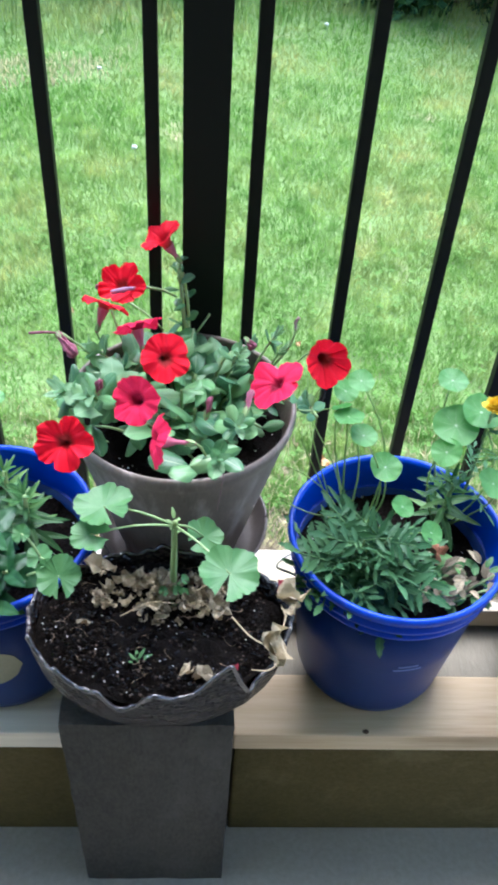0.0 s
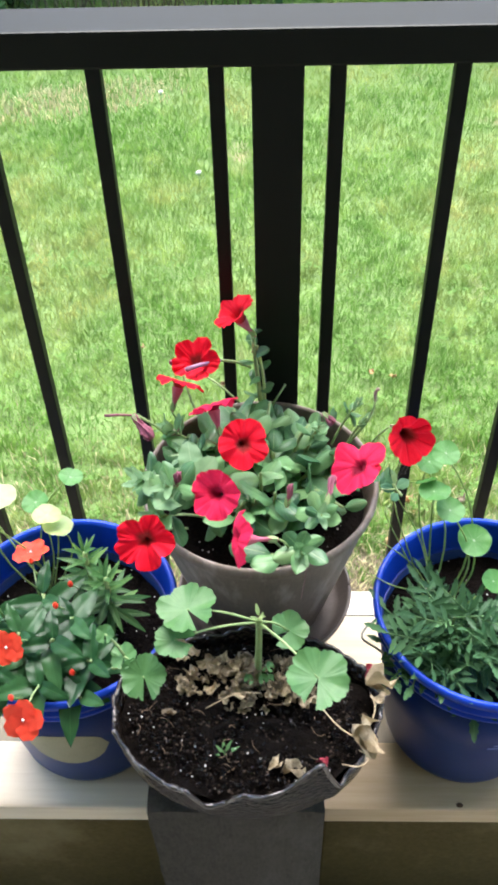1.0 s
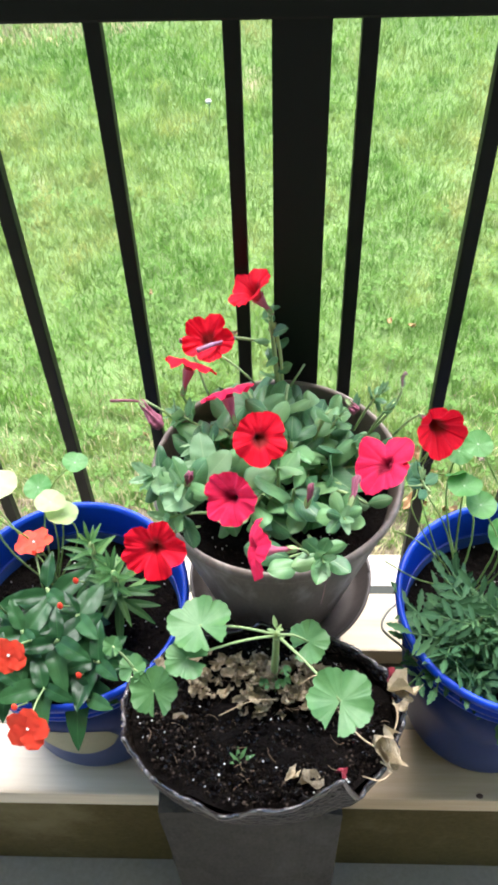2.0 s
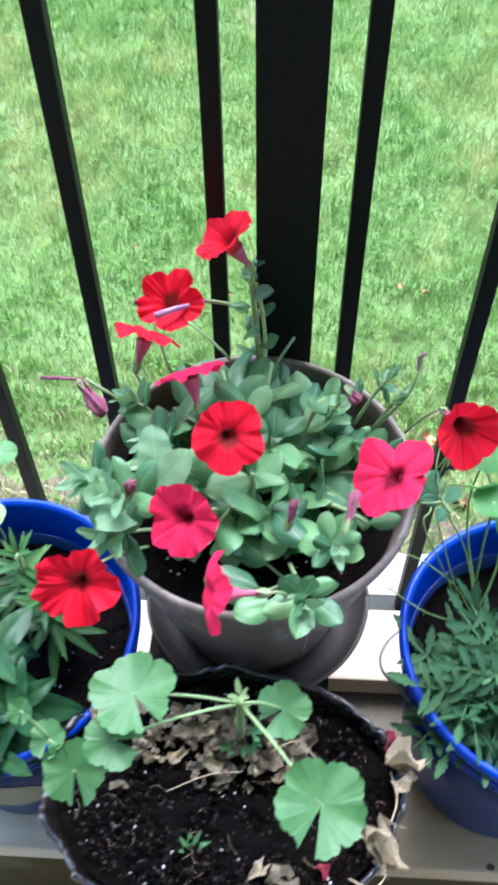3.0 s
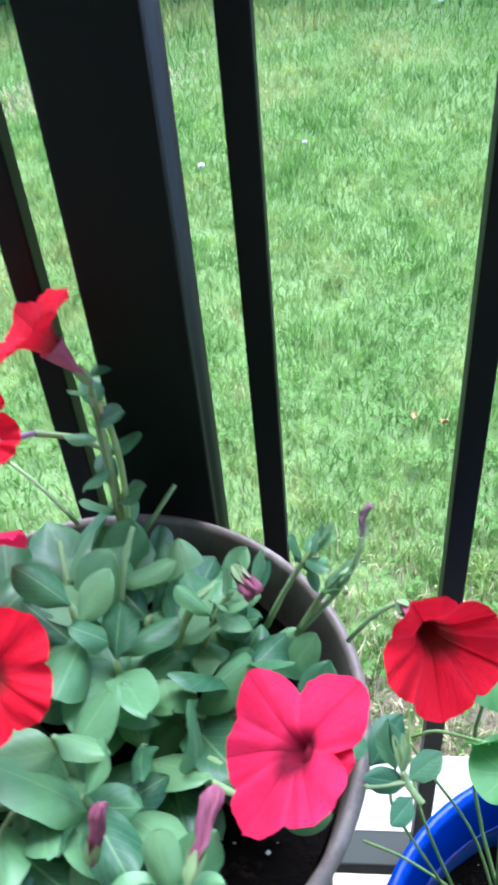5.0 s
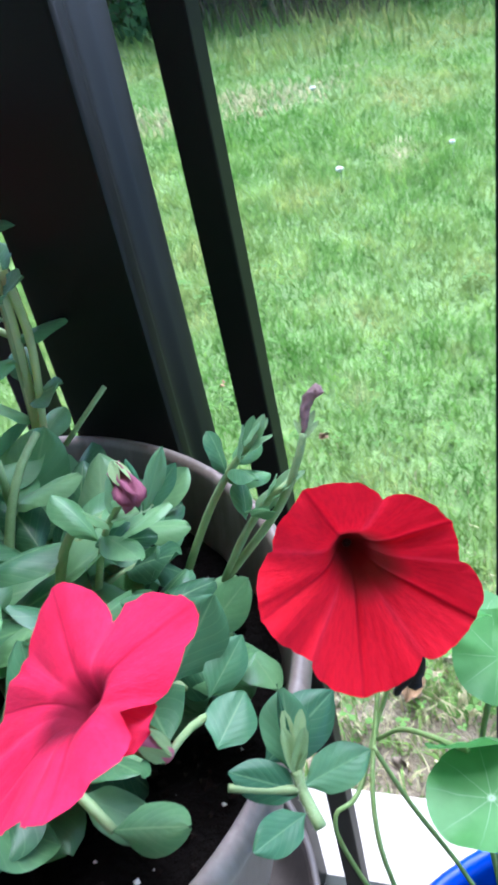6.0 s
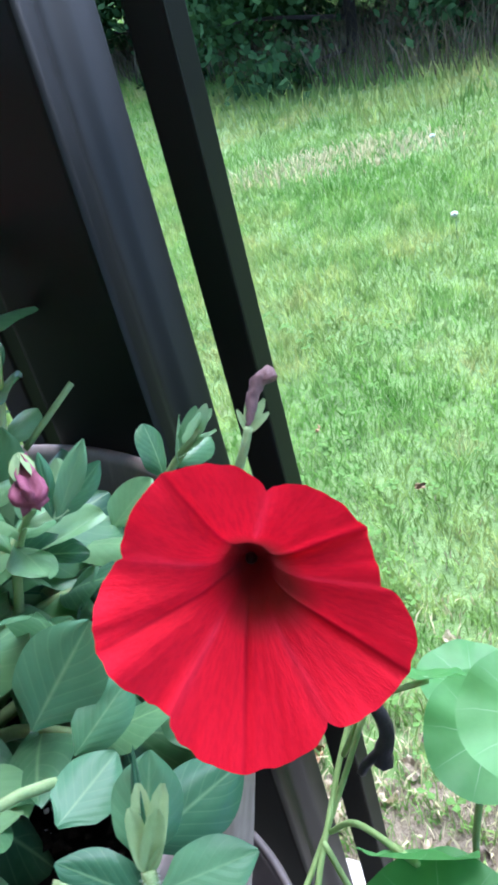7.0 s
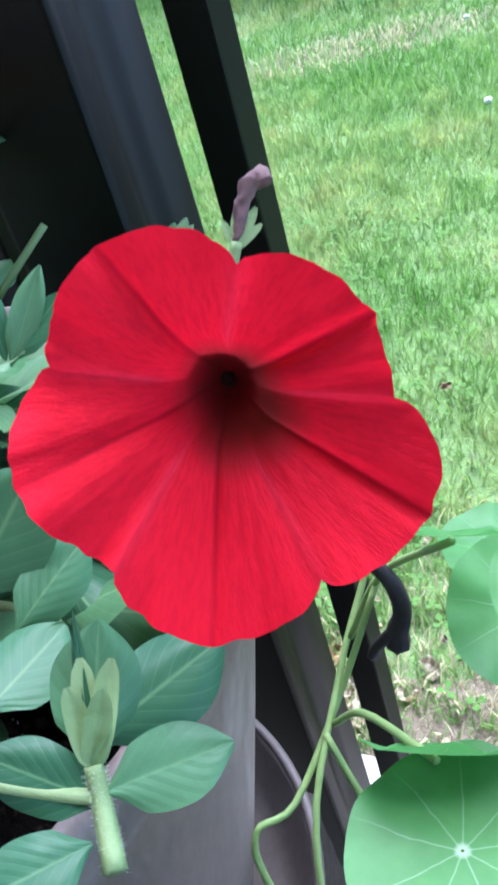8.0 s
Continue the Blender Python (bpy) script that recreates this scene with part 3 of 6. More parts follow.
def lobes_of(R, seed, notch=0.16, cup=0.12, ruffle=0.08, vary=0.06):
    """Tips and notches (degrees, radius, height) of a five-lobed bloom with some unevenness."""
    r = random.Random(seed)
    tips = [(72 * j + r.uniform(-5, 5), R * (1 + r.uniform(-vary, vary)), R * (cup + ruffle * r.uniform(-1.4, 1.4))) for j in range(5)]
    gaps = [(72 * j + 36 + r.uniform(-5, 5), R * (1 - notch * r.uniform(0.6, 1.3)), R * (cup * 0.8 + ruffle * r.uniform(-0.8, 1.2))) for j in range(5)]
    return tips, gaps


def petal_mesh(name, material, tips, gaps, mouth, depth, flare=0.0, bulge=0.02, groove=0.02, ruffle=0.03, seed=0, nt=100, nr=18, rounding=0.62, creases=(1, 1, 1, 1, 1), pleat=0.0):
    """A trumpet face that looks along +z: tips and the gap after each one, as (degrees, radius, height); the throat opens behind the mouth. creases: how deep each tip's vein lies."""
    R = sum(t[1] for t in tips) / 5
    verts, uv, faces = [], [], []
    for i in range(nr + 1):
        s = i / nr
        for k in range(nt + 1):
            X = 5 * k / nt
            j, f = int(X) % 5, X - int(X)
            if f <= 0.5:
                a, b, q = tips[j], gaps[j], 1 - 2 * f
                ang = a[0] + (b[0] - a[0]) * 2 * f
            else:
                a, b, q = tips[(j + 1) % 5], gaps[j], 2 * f - 1
                ang = b[0] + (a[0] + (360 if j == 4 else 0) - b[0]) * (2 * f - 1)
            th = math.radians(ang)
            lobe = math.sin(q * math.pi / 2) ** rounding
            vein = math.exp(-((1 - q) / 0.13) ** 2)
            wr = Vector((math.cos(th) * 2.4, math.sin(th) * 2.4, seed * 3.1))
            out = b[1] + (a[1] - b[1]) * lobe + R * 0.022 * vein ** 3 + R * 0.014 * noise.noise(wr * 4.5)
            edge = b[2] + (a[2] - b[2]) * (0.5 - 0.5 * math.cos(math.pi * q))
            r = 0.02 * R + (out - 0.02 * R) * s ** 1.1
            u = max(0.0, (s - 0.15) / 0.85)
            z = edge * u ** 1.3 + flare * R * math.sin(min(1.0, u * 2.0) * math.pi / 2) - depth * math.exp(-(r / mouth) ** 2)
            z += R * bulge * math.sin(math.pi * u ** 0.8 * 0.85) * math.sin(math.pi * q) - R * groove * u ** 0.6 * (1 - 0.5 * u) * vein * creases[j if f <= 0.5 else (j + 1) % 5]
            z += R * pleat * u * (1 - 0.45 * u) * math.sin(8.5 * th + 3.0 * noise.noise(wr) + 2.0 * u) * max(0.0, math.sin(th + 0.35))
            z += R * ruffle * u ** 2.2 * (1.6 * noise.noise(wr * 1.6 + Vector((0, 0, u))) + 0.9 * u * noise.noise(wr * 4.0)) + R * 0.012 * u * noise.noise(wr * 7 + Vector((u * 3, 0, 0)))
            verts.append((r * math.cos(th), r * math.sin(th), z))
            uv.append((k / nt, s))
    for i in range(nr):
        for k in range(nt):
            a = i * (nt + 1) + k
            faces.append((a, a + 1, a + nt + 2, a + nt + 1))
    return mesh_from(name, verts, faces, material, True, uv)


def round_leaf_mesh(name, R, material, lobes=0, depth=0.0, gap=0.0, cup=0.1, ruffle=0.05, seed=0, nt=48, nr=7):
    """A round leaf in the xy plane, its stalk under the middle; gap opens a notch towards -y."""
    rnd = random.Random(seed)
    p1, p2 = rnd.uniform(0, 6.28), rnd.uniform(0, 6.28)
    verts, uv, faces = [], [], []
    for i in range(nr + 1):
        s = i / nr
        for k in range(nt + 1):
            th = -math.pi / 2 + gap + (2 * math.pi - 2 * gap) * k / nt
            out = R * (1 + 0.03 * math.sin(3 * th + p1))
            if lobes:
                out *= 1 - depth + depth * abs(math.cos(lobes * th / 2 + 0.3)) ** 0.42 + 0.060 * abs(math.sin(lobes * 2.2 * th + p1)) ** 0.6
            r = out * (0.015 + 0.985 * s)
            z = R * (cup * s * s + ruffle * s ** 2 * math.sin(4 * th + p2) + ruffle * 0.5 * s ** 3 * math.sin(9 * th + p1))
            verts.append((r * math.cos(th), r * math.sin(th), z))
            uv.append((k / nt, s))
    for i in range(nr):
        for k in range(nt):
            a = i * (nt + 1) + k
            faces.append((a, a + 1, a + nt + 2, a + nt + 1))
    return mesh_from(name, verts, faces, material, True, uv)


def facing(at, forward, up=(0, 0, 1), spin=0.0, scale=1.0):
    """A pose at a point whose +z looks along forward and whose +y is near up."""
    z = Vector(forward).normalized()
    y = Vector(up) - z * Vector(up).dot(z)
    y = y.normalized() if y.length > 1e-4 else z.orthogonal().normalized()
    x = y.cross(z)
    m = Matrix((x, y, z)).transposed().to_4x4()
    return Matrix.Translation(at) @ m @ Matrix.Rotation(spin, 4, "Z") @ Matrix.Scale(scale, 4)


def along(at, direction, normal=(0, 0, 1), scale=1.0):
    """A pose at a point whose +y runs along direction and whose +z is near normal."""
    y = Vector(direction).normalized()
    z = Vector(normal) - y * Vector(normal).dot(y)
    z = z.normalized() if z.length > 1e-4 else y.orthogonal().normalized()
    x = y.cross(z)
    return Matrix.Translation(at) @ Matrix((x, y, z)).transposed().to_4x4() @ Matrix.Scale(scale, 4)


# ---- petunia ----
petunia = thing("petunia_plant", "red-flowering petunia with grey-green leaves in a taupe pot", "petunia", (POT.x, POT.y, 0.650))
PB = Vector((POT.x, POT.y, 0.650))
rnd = random.Random(5)
y_leaves = [leaf_mesh("young_leaf", 0.034, 0.0135, young_leaf_mat, 0.75, f, d, 0.05, seed=k) for k, (f, d) in enumerate([(0.4, 0.0), (0.3, 0.15), (0.5, -0.1)])]
def oval_leaf(name, length, width, material, arch=0.22, droop=0.2, wave=0.03, seed=0, rows=15, cols=9, tip=0.75):
    """A broad oval leaf along +y with a rounded tip, its halves arched and a groove along the midrib."""
    verts, uv, faces = [], [], []
    for i in range(rows):
        t = i / (rows - 1)
        q = (t - 0.56) / (0.56 if t < 0.56 else 0.44)
        w = width / 2 * max(0.0, 1 - abs(q) ** 2.1) ** (0.62 if t < 0.56 else tip * 0.8) * min(1.0, 0.25 + t * 3.2) + 0.0004
        for k in range(cols):
            e = 2 * k / (cols - 1) - 1
            z = -arch * w * (abs(e) ** 2.0) + 0.09 * w * min(1.0, abs(e) * 2) - droop * length * t ** 1.8 + wave * width * math.sin(7 * t + 2.2 * e + seed) * abs(e) ** 1.5
            verts.append((e * w, length * t, z))
            uv.append((0.5 + e * 0.5, t))
    for i in range(rows - 1):
        for k in range(cols - 1):
            a = i * cols + k
            faces.append((a, a + 1, a + cols + 1, a + cols))
    return mesh_from(name, verts, faces, material, True, uv)
p_leaves = [oval_leaf("petunia_leaf", 0.029, w, petunia_leaf_mat, ar, d, wv, seed=k, tip=tp) for k, (w, ar, d, wv, tp) in enumerate([(0.0180, 0.35, 0.18, 0.07, 0.9), (0.0160, 0.70, 0.35, 0.09, 1.1), (0.0170, -0.25, 0.10, 0.08, 1.0), (0.0145, 0.50, 0.30, 0.10, 1.2), (0.0168, 0.85, 0.50, 0.07, 0.9), (0.0188, 0.25, 0.20, 0.11, 0.85)])]

def stem(points, r0, r1, parent, offset, name="stem", material=None):
    pts = [Vector(p) - offset for p in points]
    n = len(pts)
    v, f = tube(pts, [r0 + (r1 - r0) * i / (n - 1) for i in range(n)], 6)
    return place(name, mesh_from(name, v, f, material or stem_mat, True), parent)

def petunia_stem(a, b, lift, leaves, size=1.0, start=0.25, upright=False):
    pts = curve_points(a, b, lift, 9)
    stem(pts, 0.0025, 0.0016, petunia, PB)
    turn = rnd.uniform(0, 6.28)
    for j in range(leaves):
        t = start + (1 - start) * j / max(1, leaves - 1)
        i = min(7, int(t * 8))
        p = pts[i].lerp(pts[i + 1], t * 8 - i)
        d = (pts[i + 1] - pts[i]).normalized()
        turn += 2.4 + rnd.uniform(-0.3, 0.3)
        side = d.orthogonal().normalized()
        out = (Matrix.Rotation(turn, 3, d) @ side) + d * (0.35 + 0.5 * t)
        out.z = out.z * 0.7 + rnd.uniform(-0.1, 0.65)
        nrm = Vector((rnd.uniform(-0.65, 0.65), rnd.uniform(-0.55, 0.55), 1.0))
        over = p + out.normalized() * 0.030 * size
        if over.x > 0.085 and over.y < -0.215 and math.hypot(over.x - POT.x, over.y - POT.y) > 0.085:
            continue
        if not upright and p.z > 0.704 and (p.y > -0.105 or p.x > 0.075 and p.y > -0.165):
            continue
        place("leaf", rnd.choice(p_leaves), petunia, along(p - PB, out, nrm, size * rnd.uniform(0.80, 1.25) * (1.0 - 0.35 * max(0, t - 0.7) / 0.3)))

def petunia_flower(at, face, R, base, material, seed, label, up=(0, 0, 1), cup=0.12, ruffle=0.08, tube_len=1.2, spin=0.0, notch=0.16, shape=None, fine=1, flare=0.15, rounding=0.62, mouth=0.14, depth=0.34, creases=(1, 1, 1, 1, 1), pleat=0.0):
    """One bloom: petals, tube and calyx, on a stalk that starts at base."""
    at, face = Vector(at), Vector(face).normalized()
    tips, gaps = shape or lobes_of(R, seed, notch, cup, ruffle)
    fl = place("flower", petal_mesh("petals", material, tips, gaps, R * mouth, R * depth, flare, ruffle=ruffle * 0.8, rounding=rounding, bulge=0.02 * fine, groove=0.018 * fine, creases=creases, pleat=pleat, seed=seed, nt=100 * fine, nr=18 * fine), petunia, facing(at - PB, face, up, spin), label)
    v, f = lathe([(R * mouth * 1.14, -R * 0.20), (R * mouth * 1.0, -R * 0.28), (R * mouth * 0.76, -R * 0.50), (R * 0.085, -R * 0.8), (R * 0.065, -R * tube_len), (0.0, -R * tube_len)], 16)
    place("tube", mesh_from("flower_tube", v, f, tube_mat, True), fl)
    for k in range(5):
        a = 2 * math.pi * k / 5 + 0.3
        place("sepal", sepal_me, fl, along((R * 0.05 * math.cos(a), R * 0.05 * math.sin(a), -R * tube_len), (0.3 * math.cos(a), 0.3 * math.sin(a), 1), (math.cos(a), math.sin(a), 0)))
    place("stigma", stigma_me, fl, Matrix.Translation((0, 0, -R * (depth - 0.04))))
    end = at - face * R * tube_len
    stem(curve_points(base, end, 0.004, 6), 0.0013, 0.0011, petunia, PB)
    return fl

sv, sf = lathe([(0.0, 0.0016), (0.0010, 0.0012), (0.0013, 0.0004), (0.0006, -0.0004), (0.0005, -0.006), (0.0, -0.006)], 8)
stigma_me = mesh_from("stigma", sv, sf, surface("stigma_green", (0.025, 0.014, 0.008), (0.05, 0.03, 0.014), 300, 900, rough=0.4), True)
sepal_me = leaf_mesh("sepal", 0.011, 0.0035, stem_mat, 1.0, 0.2, 0.1, rows=5)

# blooms, from the post outwards
pale_tube = thin(surface("pale_tube", (0.32, 0.14, 0.27), (0.56, 0.37, 0.50), 90, 300, rough=0.6), None, (0.5, 0.3, 0.4), 0.25)
UP = (0, 0, 1)
petunia_flower((0.0215, -0.0310, 0.8140), (-0.55, -0.02, 0.83), 0.0262, (0.036, -0.026, 0.760), petal_red, 1, "red petunia bloom seen from the side", cup=0.30, ruffle=0.12, tube_len=1.25, mouth=0.24, depth=0.5)
petunia_flower((-0.0285, -0.0330, 0.750), (-0.10, -0.50, 0.86), 0.0275, (0.020, -0.050, 0.705), petal_red, 2, "red petunia bloom with cupped petals behind a pale tube", cup=0.42, ruffle=0.18, notch=0.22)
stem([(-0.0013, -0.0215, 0.7463), (-0.012, -0.036, 0.754), (-0.024, -0.048, 0.760), (-0.0376, -0.0605, 0.7637)], 0.0017, 0.0031, petunia, PB, "spent_tube", pale_tube)
stem([(0.034, -0.022, 0.735), (0.018, -0.020, 0.742), (-0.0013, -0.0215, 0.7463)], 0.0014, 0.0019, petunia, PB)
petunia_flower((-0.0455, -0.0705, 0.7530), (0.26, 0.64, 0.70), 0.0275, (-0.045, -0.095, 0.70), petal_red, 3, "red petunia bloom seen edge-on", cup=-0.22, ruffle=0.10, mouth=0.22, depth=0.45)
petunia_flower((-0.0060, -0.1160, 0.7590), (-0.26, 0.64, 0.70), 0.0285, (0.008, -0.130, 0.69), petal_rose, 4, "rose-red petunia bloom seen edge-on", cup=-0.24, ruffle=0.10, mouth=0.22, depth=0.45)
petunia_flower((0.0280, -0.1850, 0.7690), (0.25, -0.72, 0.60), 0.0260, (0.025, -0.140, 0.70), petal_red, 5, "bright red petunia bloom with a dark throat", cup=0.10, ruffle=0.15, spin=math.pi, notch=0.13)
petunia_flower((0.0065, -0.2550, 0.7690), (-0.42, -0.62, 0.62), 0.0255, (0.022, -0.205, 0.70), petal_rose, 6, "rose-red petunia bloom with a dark throat", cup=0.14, ruffle=0.15, spin=0.4, notch=0.15)
petunia_flower((0.0255, -0.3100, 0.7690), (-0.93, -0.20, 0.25), 0.0265, (0.075, -0.285, 0.722), petal_rose, 7, "rose-red petunia bloom seen edge-on above the rim", cup=-0.35, ruffle=0.09, tube_len=1.5, notch=0.1, mouth=0.26, depth=0.5)
petunia_flower((-0.0605, -0.2930, 0.7475), (-0.05, -0.70, 0.62), 0.0275, (-0.030, -0.230, 0.69), petal_red, 8, "deep red petunia bloom overhanging the rim", cup=0.32, ruffle=0.24, notch=0.26)
folded = ([(-112, 0.0315, -0.002), (-58, 0.0340, -0.003), (-2, 0.0290, 0.003), (114, 0.0318, -0.006), (194, 0.0350, 0.005)],
          [(-86, 0.0285, -0.001), (-28, 0.0265, -0.001), (56, 0.0140, -0.004), (163, 0.0205, -0.003), (222, 0.0295, 0.001)])
petunia_flower((0.146, -0.205, 0.7555), (-0.46, -0.14, 0.87), 0.0295, (0.158, -0.168, 0.70), petal_rose, 9, "rose-red petunia bloom with a folded petal", ruffle=0.07, tube_len=0.95, shape=folded, flare=0.06, rounding=0.9)
fold_me = leaf_mesh("folded_petal", 0.019, 0.015, petal_rose, 0.45, -0.5, -0.25, 0.08, rows=9)
place("folded_petal", fold_me, petunia, along(Vector((0.1480, -0.2062, 0.7545)) - PB, (0.96, -0.24, 0.06), (-0.2, -0.3, 1)), "pale rose petal folded over the bloom's throat")
# five uneven lobes: below, lower side, upper side, upper far side, far side
wide_open = ([(259, 0.0317, 0.0107), (322, 0.0315, 0.0100), (378, 0.0237, 0.0117), (473, 0.0237, 0.0097), (551, 0.0262, 0.0132)],
             [(292, 0.0267, 0.0107), (352, 0.0237, 0.0092), (424, 0.0183, 0.0102), (516, 0.0215, 0.0057), (589, 0.0253, 0.0102)])
petunia_flower((0.1981, -0.1525, 0.7502), (0.349, -0.837, 0.421), 0.0272, (0.165, -0.120, 0.700), petal_red, 10, "deep red petunia bloom with a dark throat and dark veins", ruffle=0.055, fine=2, shape=wide_open, flare=0.0, mouth=0.205, depth=0.50, creases=(0.8, 3.2, 1.8, 2.6, 1.2), pleat=0.034)

# leafy stems
def shoot(tip, base, leaves=8, size=0.8, lean=0.5, seed=0, spread=0.9, young=0.45):
    """A leafy growing tip: small leaves that stand up round its end."""
    r = random.Random(seed)
    tip, base = Vector(tip), Vector(base)
    pts = curve_points(base, tip, 0.006, 8)
    stem(pts, 0.0016, 0.0012, petunia, PB)
    d = (pts[-1] - pts[-3]).normalized()
    side = d.orthogonal().normalized()
    for j in range(leaves):
        q = j / leaves
        a = 2.4 * j + r.uniform(-0.3, 0.3)
        out = (Matrix.Rotation(a, 3, d) @ side) * (lean + spread * (1 - q)) + d * (0.5 + q) + Vector((0, 0, 0.25))
        p = tip - d * 0.020 * (1 - q)
        nrm = d * 0.8 + Vector((0, -0.1, 0.5))
        place("leaf", r.choice(y_leaves if q >= 1 - young else p_leaves), petunia, along(p - PB, out, nrm, size * (1.05 - 0.6 * q)))

petunia_stem((0.050, -0.070, 0.650), (0.036, -0.024, 0.785), 0.0, 11, 0.78, start=0.40, upright=True)
# thick pale shoots of the upright stem
pale_stem = thin(surface("pale_stem", (0.55, 0.66, 0.28), (0.72, 0.78, 0.44), 90, 400, rough=0.6), None, (0.60, 0.70, 0.28), 0.55)
for pts, r0, r1 in (([(0.048, -0.062, 0.690), (0.044, -0.046, 0.722), (0.040, -0.034, 0.752), (0.037, -0.026, 0.778)], 0.0021, 0.0026), ([(0.050, -0.060, 0.700), (0.049, -0.045, 0.728), (0.046, -0.034, 0.748), (0.041, -0.028, 0.772)], 0.0016, 0.0022)):
    stem(smooth_points(pts), r0, r1, petunia, PB, "stem", pale_stem)
stem(curve_points((0.058, -0.055, 0.705), (0.074, -0.037, 0.722), 0.0, 4), 0.0013, 0.0013, petunia, PB)
for k in range(22):
    a = 2 * math.pi * k / 22 + rnd.uniform(-0.12, 0.12)
    r0, r1 = rnd.uniform(0.01, 0.06), rnd.uniform(0.055, 0.108)
    if -2.3 < a - 2 * math.pi * (a > math.pi) < -1.2:
        r1 *= 0.78
    petunia_stem((POT.x + r0 * math.cos(a), POT.y + r0 * math.sin(a), 0.650), (POT.x + r1 * math.cos(a), POT.y + r1 * math.sin(a), rnd.uniform(0.682, 0.722)), 0.018, 5, rnd.uniform(1.22, 1.62))
for k in range(8):
    a, r1 = 0.05 + 0.22 * k, rnd.uniform(0.075, 0.104)
    petunia_stem((POT.x + 0.03 * math.cos(a), POT.y + 0.03 * math.sin(a), 0.650), (POT.x + r1 * math.cos(a), POT.y + r1 * math.sin(a), rnd.uniform(0.674, 0.690)), 0.014, 6, rnd.uniform(1.0, 1.3), start=0.4)
for k in range(8):
    a, r0 = rnd.uniform(0, 6.28), rnd.uniform(0.0, 0.065)
    petunia_stem((POT.x + r0 * math.cos(a), POT.y + r0 * math.sin(a), 0.650), (POT.x + r0 * 1.2 * math.cos(a), POT.y + 1.2 * r0 * math.sin(a), rnd.uniform(0.695, 0.738)), 0.0, 6, 1.35)
shoot((-0.048, -0.228, 0.752), (-0.010, -0.195, 0.690), 11, 1.10, 0.9, 1)
shoot((-0.076, -0.208, 0.738), (-0.015, -0.185, 0.690), 12, 1.20, 1.0, 2)
shoot((-0.060, -0.245, 0.722), (-0.010, -0.215, 0.690), 9, 1.05, 1.0, 22)
shoot((-0.030, -0.180, 0.728), (-0.005, -0.170, 0.690), 7, 1.15, 0.9, 3)
shoot((0.086, -0.298, 0.732), (0.075, -0.240, 0.690), 13, 0.85, 0.8, 4)
shoot((0.106, -0.258, 0.742), (0.095, -0.220, 0.685), 11, 0.85, 0.8, 5)
shoot((0.155, -0.088, 0.738), (0.125, -0.105, 0.690), 10, 0.55, 0.2, 7, 0.6, 0.7)
shoot((0.166, -0.098, 0.726), (0.140, -0.110, 0.690), 8, 0.50, 0.15, 8, 0.4, 0.8)
shoot((0.112, -0.113, 0.728), (0.095, -0.120, 0.690), 8, 0.75, 0.9, 9)
shoot((-0.060, -0.110, 0.722), (-0.010, -0.130, 0.690), 11, 0.95, 0.9, 10)
shoot((-0.040, -0.150, 0.720), (0.000, -0.150, 0.690), 9, 1.0, 0.9, 11)
stem(smooth_points([(0.1926, -0.2010, 0.7071), (0.1873, -0.1942, 0.7095), (0.1853, -0.1908, 0.7133)]), 0.0017, 0.0014, petunia, PB)
stem(smooth_points([(0.1700, -0.1985, 0.7150), (0.1790, -0.1955, 0.7110), (0.1868, -0.1935, 0.7098)]), 0.0011, 0.0013, petunia, PB)
side_leaves = [oval_leaf("side_leaf", 0.020, 0.0112, shaded_leaf_mat, ar, d, 0.06, seed=20 + k, rows=21, cols=13, tip=1.35) for k, (ar, d) in enumerate([(0.1, 0.05), (0.35, 0.15), (0.2, -0.05)])]
for k, (base, tip, nrm, wide) in enumerate((((0.1874, -0.1927, 0.7105), (0.2024, -0.1811, 0.7111), (0.25, -0.45, 0.9), 1.0), ((0.1730, -0.1814, 0.6990), (0.1892, -0.1611, 0.7056), (0.3, -0.5, 0.8), 1.0), ((0.1869, -0.1938, 0.7090), (0.1693, -0.1952, 0.7165), (0.2, -0.5, 0.9), 0.9),
                                      ((0.1888, -0.1994, 0.7095), (0.1800, -0.2125, 0.7140), (0.3, -0.4, 0.9), 1.0), ((0.1830, -0.1890, 0.7109), (0.1812, -0.1750, 0.7244), (0.6, -0.7, 0.4), 1.15), ((0.1855, -0.1913, 0.7131), (0.1789, -0.1764, 0.7280), (0.7, -0.6, 0.4), 0.16),
                                      ((0.1455, -0.1700, 0.7150), (0.1574, -0.1536, 0.7329), (0.5, -0.6, 0.6), 1.2), ((0.1565, -0.1716, 0.7118), (0.1640, -0.1560, 0.7200), (0.4, -0.6, 0.7), 1.0), ((0.1642, -0.1883, 0.7150), (0.1665, -0.1700, 0.7130), (0.3, -0.4, 0.9), 1.25),
                                      ((0.1204, -0.1152, 0.7253), (0.1268, -0.1005, 0.7425), (0.6, -0.6, 0.4), 0.5), ((0.1195, -0.1151, 0.7267), (0.1164, -0.1081, 0.7428), (0.5, -0.7, 0.4), 0.5), ((0.1204, -0.1144, 0.7263), (0.1290, -0.0998, 0.7348), (0.4, -0.6, 0.7), 0.7))):
    run = Vector(tip) - Vector(base)
    m = along(Vector(base) - PB, run, nrm, run.length / 0.020)
    place("leaf", side_leaves[k % 3], petunia, m @ Matrix.Diagonal((wide, 1, 1, 1)))

